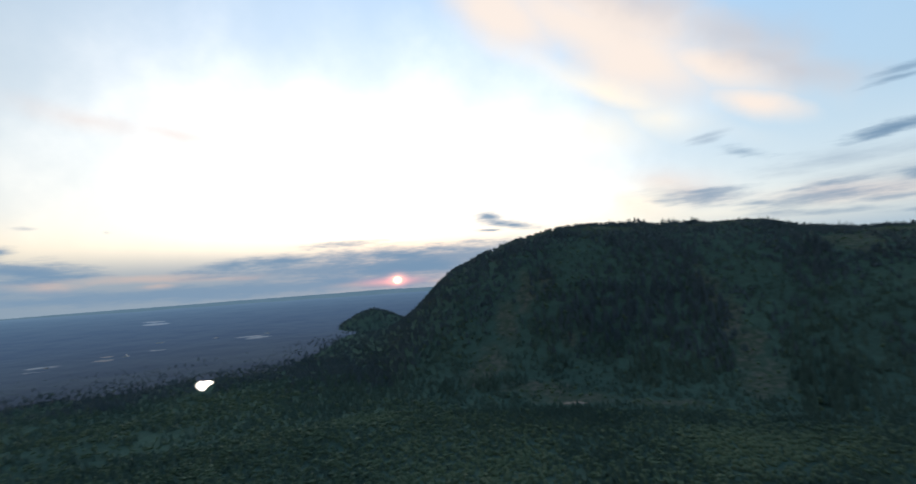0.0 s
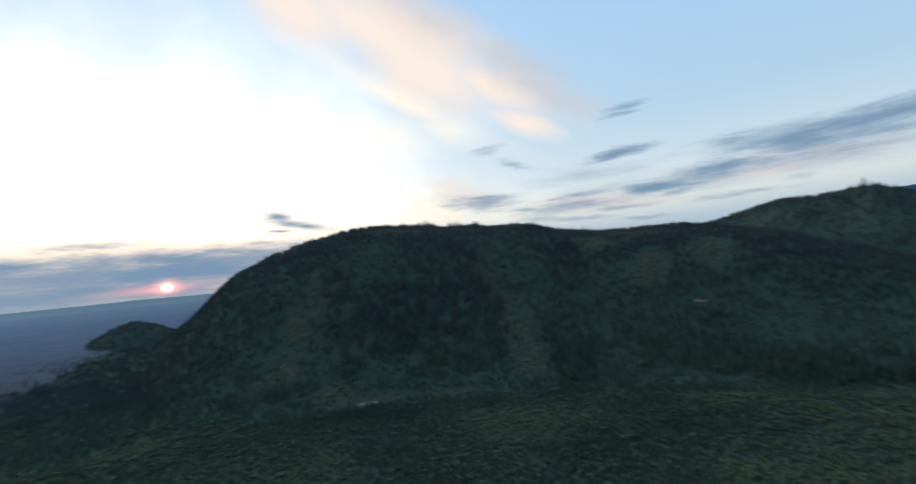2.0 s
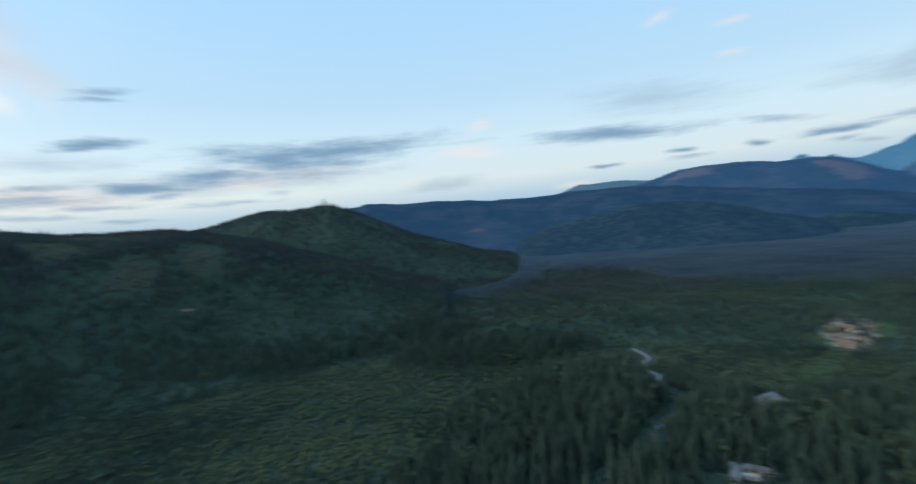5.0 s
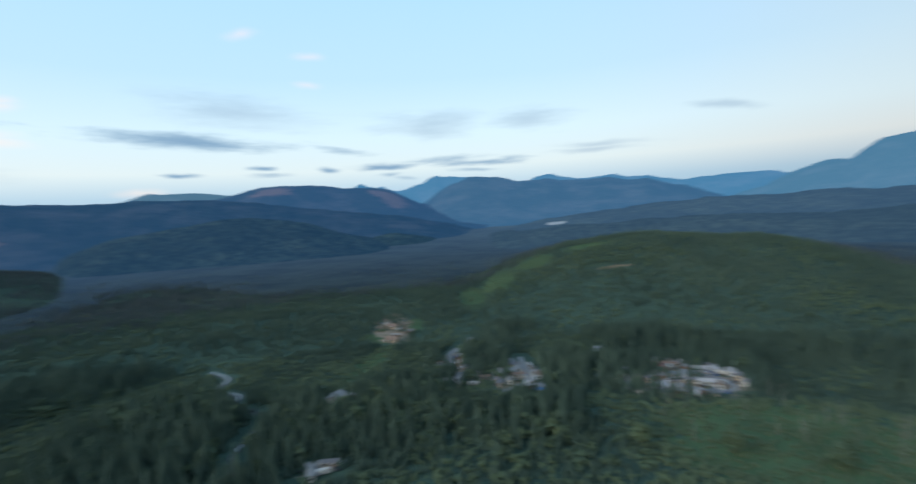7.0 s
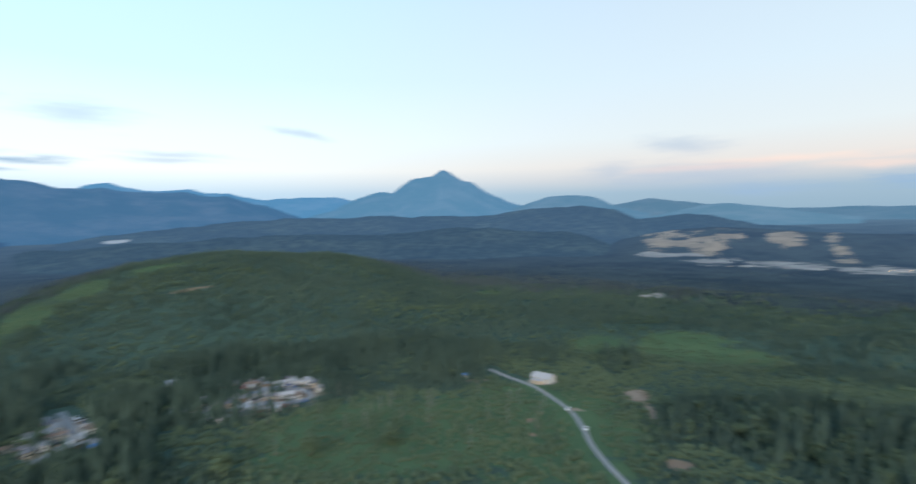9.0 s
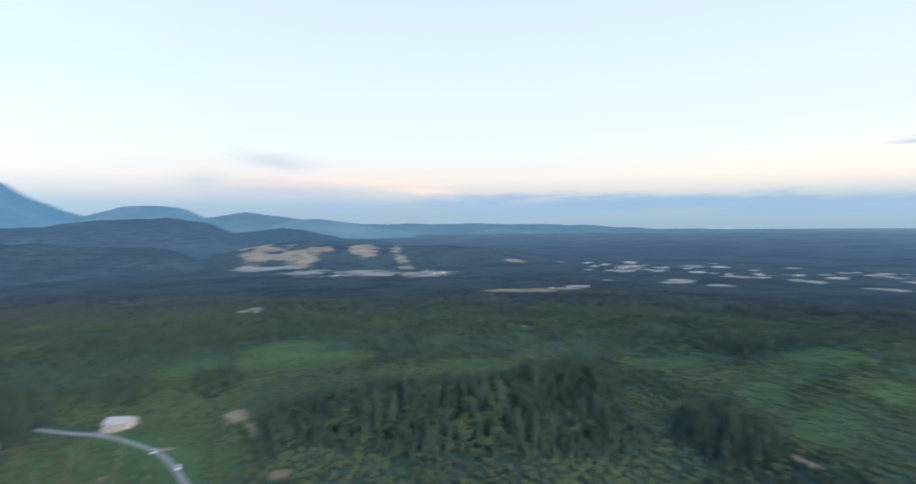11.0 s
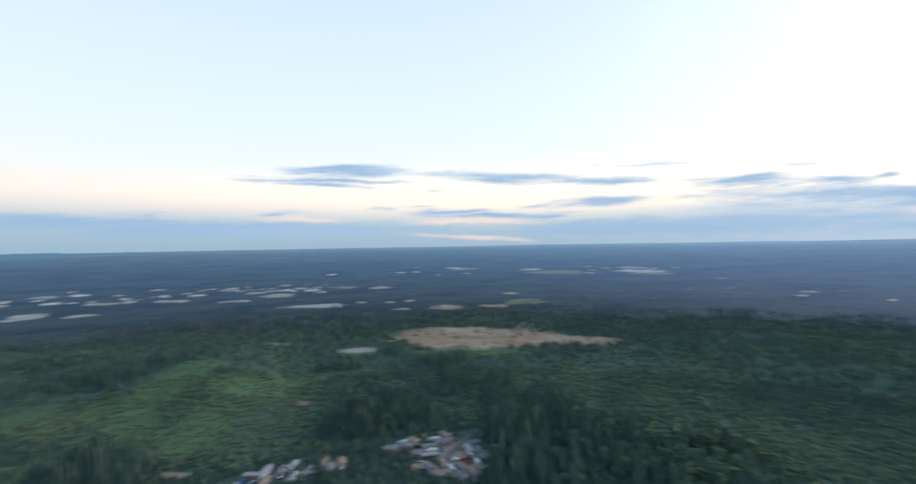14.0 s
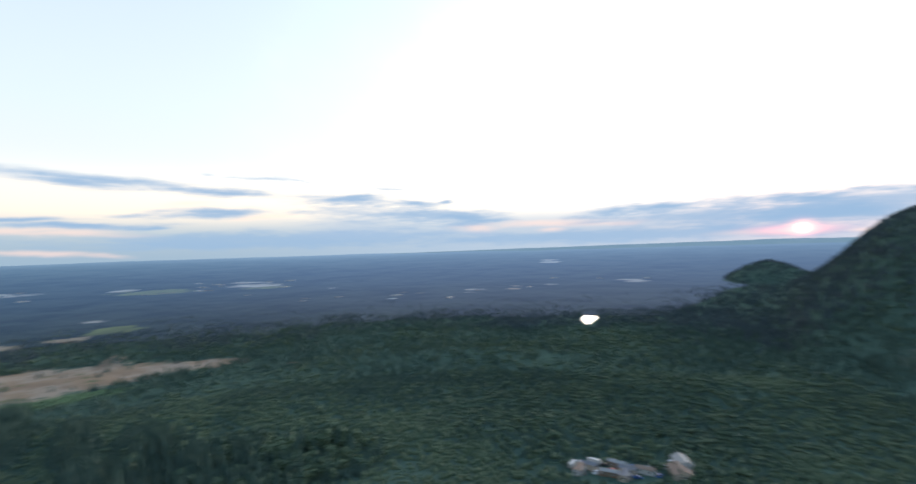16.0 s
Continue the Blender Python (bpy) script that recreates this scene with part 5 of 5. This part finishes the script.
def car(paint, label, van=False):
    c = tagged(new("car"), label, "car", "parked cars")
    bm = bmesh.new()
    profile = [(-2.2, 0.35), (-2.2, 0.85), (-1.9, 0.98), (1.1, 0.98), (2.1, 0.82), (2.2, 0.35)]
    a = [bm.verts.new((-0.88, y, z)) for y, z in profile]
    d = [bm.verts.new((0.88, y, z)) for y, z in profile]
    n = len(profile)
    bm.faces.new(a), bm.faces.new(d[::-1])
    for i in range(n):
        bm.faces.new((a[(i + 1) % n], a[i], d[i], d[(i + 1) % n]))
    bmesh.ops.recalc_face_normals(bm, faces=bm.faces)
    part("body", bm, paint, c)
    top = 2.1 if van else 1.48
    profile = [(-2.1 if van else -1.7, 0.98), (-2.05 if van else -1.25, top), (0.3, top), (1.05, 0.98)]
    bm = bmesh.new()
    a = [bm.verts.new((-0.84 + 0.14 * (z > 1), y, z)) for y, z in profile]
    d = [bm.verts.new((0.84 - 0.14 * (z > 1), y, z)) for y, z in profile]
    bm.faces.new(a), bm.faces.new(d[::-1])
    for i in range(3):
        bm.faces.new((a[i + 1], a[i], d[i], d[i + 1]))
    bmesh.ops.recalc_face_normals(bm, faces=bm.faces)
    cabin = part("cabin", bm, GLASS, c)
    part("roof", boxed((-0.7, profile[1][0] + 0.05, top, 0.7, 0.28, top + 0.05)), paint, cabin)
    for x in (-0.85, 0.85):
        for y in (-1.35, 1.4):
            bm = bmesh.new()
            bmesh.ops.create_cone(bm, cap_ends=True, segments=12, radius1=0.34, radius2=0.34, depth=0.24, matrix=pose(x, y, 0.34, 0, 90, 0))
            part("wheel", bm, TYRE, c)
    return c


def camper(label):
    c = tagged(new("travel_trailer"), label, "trailer", "parked trailers")
    bm = boxed((-1.2, -3.4, 0.5, 1.2, 3.4, 2.9))
    bmesh.ops.bevel(bm, geom=bm.edges[:], offset=0.3, segments=2, affect="EDGES")
    part("body", bm, WALLS[0], c)
    part("stripe", boxed((-1.22, -3.0, 1.1, 1.22, 3.0, 1.3)), ROOFS[1], c)
    window(c, 1.2, 1.2, 1.6, 1.2, 0.7, False)
    part("door", boxed((1.2, -1.4, 0.6, 1.25, -0.7, 2.4)), WALLS[2], c)
    for x in (-1.1, 1.1):
        bm = bmesh.new()
        bmesh.ops.create_cone(bm, cap_ends=True, segments=12, radius1=0.36, radius2=0.36, depth=0.22, matrix=pose(x, -0.3, 0.36, 0, 90, 0))
        part("wheel", bm, TYRE, c)
    part("drawbar", boxed((-0.08, 3.4, 0.45, 0.08, 4.8, 0.55)), POST, c)
    return c


PARK = "homes of the trailer park"
HOMES = [
    dwelling("mobile_home", "white mobile home with pale metal roof", 3.6, 10.5, 2.7, 0.7, WALLS[0], ROOFS[0], PARK),
    dwelling("mobile_home", "tan mobile home with grey shingle roof", 3.5, 9, 2.7, 0.8, WALLS[1], ROOFS[1], PARK, porch=True),
    dwelling("mobile_home", "grey double-wide home with white roof", 6, 10, 2.7, 1.1, WALLS[2], ROOFS[3], PARK),
    dwelling("mobile_home", "white mobile home with brown roof and porch", 3.6, 9.5, 2.7, 0.8, WALLS[0], ROOFS[2], PARK, porch=True),
    dwelling("mobile_home", "brown mobile home with pale roof", 3.4, 9, 2.7, 0.7, WALLS[3], ROOFS[0], PARK),
    dwelling("mobile_home", "white mobile home under a blue tarpaulin roof", 3.6, 9, 2.7, 0.7, WALLS[0], ROOFS[4], PARK),
    dwelling("house", "grey two-storey house with shingle roof and chimney", 8.5, 11, 5.2, 2.4, WALLS[2], ROOFS[1], "houses in the settlement", 2, True),
    dwelling("house", "tan bungalow with brown shingle roof", 9, 13, 2.8, 2.0, WALLS[1], ROOFS[2], "houses in the settlement", 1, True, True),
    dwelling("house", "white house with pale metal roof", 8, 12, 3.0, 2.2, WALLS[0], ROOFS[0], "houses in the settlement", 1, False, True),
]
CARS = [car(PAINTS[k], f"{n} parked beside a home", k == 1) for k, n in enumerate(("white saloon car", "silver van", "red hatchback car", "dark saloon car", "blue hatchback car"))]
CAMPER = camper("white travel trailer with dark stripe on a lot")
road_points = np.concatenate([curve_points(line, 5) for _, _, _, line, _ in ROADS])
taken = []


def free(x, y, clear, road):
    if any((x - a) ** 2 + (y - b_) ** 2 < (clear + c) ** 2 for a, b_, c in taken):
        return False
    return ((road_points[:, 0] - x) ** 2 + (road_points[:, 1] - y) ** 2).min() > road ** 2


# bearing, distance, half width, half depth, homes, cars, which kinds, main direction
CLUSTERS = [
    (145, 372, 47, 37, 66, 40, (0, 1, 4, 3, 2, 1, 0, 3, 4), 30), (122.5, 396, 21, 48, 26, 14, (0, 1, 3, 4, 0, 3), 60), (128.6, 368, 16, 36, 16, 10, (0, 1, 3, 4, 0), 60), (131.5, 338, 8, 8, 2, 2, (0, 5), 40),
    (276, 286, 24, 30, 18, 14, (1, 3, 4, 1), 10), (258, 281, 27, 8, 10, 9, (1, 3, 4, 0), 80), (270, 302, 12, 8, 3, 3, (1, 3), 20), (108.3, 349, 11, 7, 3, 3, (0, 8), 50), (105.4, 249, 13, 6, 3, 3, (0, 1), 70),
    (114.8, 560, 18, 66, 5, 4, (4, 7, 0), 30), (335, 280, 24, 8, 7, 7, (1, 4, 3), 10), (341, 292, 10, 7, 2, 3, (8, 7), 40), (168, 379, 7, 5, 1, 1, (5,), 10), (189, 770, 12, 8, 2, 0, (2, 8), 0),
]


def build_settlements():
    rng = random.Random(5)
    used = set()
    for b_, r, wide, deep, homes, cars, kinds, way in CLUSTERS:
        c, a = at(b_, r), radians(b_)
        for count, kind in ((homes, "home"), (cars, "car"), (max(0, homes // 3), "camper")):
            made, tries = 0, 0
            while made < count and tries < 500:
                tries += 1
                th, q = rng.uniform(0, 6.283), math.sqrt(rng.uniform(0, 1))
                u, v = math.cos(th) * q * wide, math.sin(th) * q * deep
                x, y = c.x + u * math.cos(a) + v * math.sin(a), c.y - u * math.sin(a) + v * math.cos(a)
                if not free(x, y, {"home": 3.3, "car": 1.9, "camper": 2.4}[kind], {"home": 7, "car": 3.4, "camper": 6}[kind]):
                    continue
                turn = way + rng.choice((0, 0, 90)) + rng.uniform(-9, 9)
                m = pose(x, y, land_at(x, y) + 0.15, 0, 0, turn)
                src = {"home": lambda: HOMES[kinds[made % len(kinds)]], "car": lambda: CARS[rng.randrange(5)], "camper": lambda: CAMPER}[kind]()
                if src.name in used:
                    copy_thing(src, m)
                else:
                    used.add(src.name)
                    src.matrix_basis = m
                taken.append((x, y, {"home": 3.3, "car": 1.9, "camper": 2.4}[kind]))
                made += 1


build_settlements()


def build_white_hall():
    """The large white-roofed building beside the country road."""
    hall = tagged(new("hall"), "large white-roofed hall beside the country road", "building")
    part("wall", shell(10, 15, 3.6, 2.6), WALLS[0], hall)
    part("roof", gable(bmesh.new(), 10, 15, 3.6, 2.6, 0.5), ROOFS[3], hall)
    wing = part("wing", boxed((5, -5, -1.5, 9.5, 3.5, 2.6)), WALLS[1], hall)
    part("wing_roof", boxed((5, -5.4, 2.6, 10, 3.9, 2.85)), ROOFS[3], wing)
    part("door", boxed((-1.6, -7.6, 0, 1.6, -7.5, 2.8)), DOOR, hall)
    for y in (-4, 0, 4):
        window(hall, -5, y, 1.2, 1.6, 1.2, False)
    hall.matrix_basis = on_ground(177.6, 374, 62)
    blue = tagged(new("shed"), "long shed with white and blue roof panels", "shed")
    part("wall", shell(8, 16, 3.4, 1.6), WALLS[0], blue)
    part("roof", gable(bmesh.new(), 8, 16, 3.4, 1.6, 0.4), ROOFS[3], blue)
    part("roof_panel", boxed((0.6, -5, 4.6, 3.4, 5, 4.75)), ROOFS[4], blue, "blue roof panel")
    part("door", boxed((-1.4, -8.08, 0, 1.4, -8.0, 2.8)), DOOR, blue)
    blue.matrix_basis = on_ground(137.6, 424, 35)


build_white_hall()


def build_far_town():
    """Pale buildings of the town out on the plain."""
    rng = random.Random(11)
    group = "buildings of the far town"
    kinds = []
    for name, label, w, l, h, rise, wall, roof in (
            ("warehouse", "long pale warehouse out on the plain", 14, 30, 6, 2.0, WALLS[0], ROOFS[3]), ("warehouse", "wide grey warehouse out on the plain", 18, 26, 6, 1.5, WALLS[2], ROOFS[0]),
            ("house", "far white house among trees", 10, 14, 5, 2.4, WALLS[0], ROOFS[0]), ("house", "far tan house with grey roof", 11, 15, 4, 2.4, WALLS[1], ROOFS[1]), ("house", "far white house with white roof", 10, 16, 4, 2.2, WALLS[0], ROOFS[3])):
        ob = tagged(new(name), label, "building", group)
        part("wall", shell(w, l, h, rise), wall, ob)
        part("roof", gable(bmesh.new(), w, l, h, rise, 0.6), roof, ob)
        for y in (-0.3, 0.0, 0.3):
            window(ob, w / 2, y * l, 1.2, 2.0, 1.6, False)
            window(ob, -w / 2, y * l, 1.2, 2.0, 1.6, False)
        part("door", boxed((-1.2, -l / 2 - 0.08, 0, 1.2, -l / 2, 2.6)), DOOR, ob)
        kinds.append(ob)
    used = set()
    for b0, b1, r0, r1, count in ((225, 240, 1360, 1720, 34), (240, 262, 1280, 1560, 44), (262, 275, 930, 1010, 5), (286, 300, 1500, 2100, 10), (301, 322, 1200, 1400, 9), (322, 345, 1400, 1800, 4), (222, 228, 960, 1010, 5), (196, 212, 1260, 1300, 6), (262, 300, 1800, 2300, 16)):
        for _ in range(count):
            b_, r = rng.uniform(b0, b1), rng.uniform(r0, r1)
            src = kinds[rng.choice((0, 1, 2, 2, 3, 3, 4, 2, 3))]
            m = on_ground(b_, r, rng.uniform(0, 180), -1.5)
            if src.name in used:
                copy_thing(src, m)
            else:
                used.add(src.name)
                src.matrix_basis = m


build_far_town()


def build_quarry_lamps():
    lamp_post = tagged(new("lamp_post"), "lit sodium lamp on a pole at the gravel works", "lamp", "lamps of the gravel works")
    bm = bmesh.new()
    bmesh.ops.create_cone(bm, cap_ends=True, segments=8, radius1=0.25, radius2=0.15, depth=10, matrix=pose(0, 0, 5))
    part("pole", bm, POST, lamp_post)
    bm = bmesh.new()
    bmesh.ops.create_icosphere(bm, subdivisions=2, radius=0.65, matrix=pose(0, 0, 10.3) @ Matrix.Diagonal((1.3, 1, 0.6, 1)))
    part("head", bm, SODIUM, lamp_post, "glowing orange lamp head")
    lamp_post.matrix_basis = on_ground(209.1, 1262)
    copy_thing(lamp_post, on_ground(210.4, 1276))
    copy_thing(lamp_post, on_ground(224.6, 960))


build_quarry_lamps()


def build_road_traffic():
    """Two cars standing on the country road."""
    for k, (b_, r, turn) in enumerate(((180.3, 318, -22), (182.3, 290, -8))):
        p = at(b_, r)
        copy_thing(CARS[0], pose(p.x, p.y, land_at(p.x, p.y) + 0.62, 0, 0, turn))


build_road_traffic()


def build_snags():
    """Pale dead trunks left standing in the meadow."""
    rng = random.Random(3)
    grey = plain("weathered_deadwood", (0.22, 0.22, 0.19), 0.95, 2, 0.3)
    kinds = []
    for k in range(3):
        snag = tagged(new("dead_tree"), ("tall pale dead trunk standing in the meadow", "thin grey dead tree with broken stubs", "slender bare trunk among low bushes")[k], "dead tree", "dead trees in the meadow")
        bm = bmesh.new()
        bmesh.ops.create_cone(bm, cap_ends=True, segments=7, radius1=0.3, radius2=0.1, depth=13, matrix=pose(0, 0, 6.2, 1.5 * k, 0, 0))
        part("trunk", bm, grey, snag)
        for q in range(7):
            bm = bmesh.new()
            bmesh.ops.create_cone(bm, segments=5, radius1=0.06, radius2=0.015, depth=1.6, matrix=pose(0, 0, 4.5 + 1.1 * q, 0, 0, 137 * q + 50 * k) @ pose(0.7, 0, 0.2, 0, 70, 0))
            part("branch", bm, grey, snag)
        kinds.append(snag)
    used = set()
    for k in range(40):
        b_, r = rng.uniform(144, 178), rng.uniform(262, 356)
        src = kinds[k % 3]
        p = at(b_, r)
        m = pose(p.x, p.y, land_at(p.x, p.y), 0, 0, rng.uniform(0, 360))
        if src.name in used:
            ob = copy_thing(src, m)
            ob.scale = (1, 1, rng.uniform(0.6, 1.15))
        else:
            used.add(src.name)
            src.matrix_basis = m


build_snags()
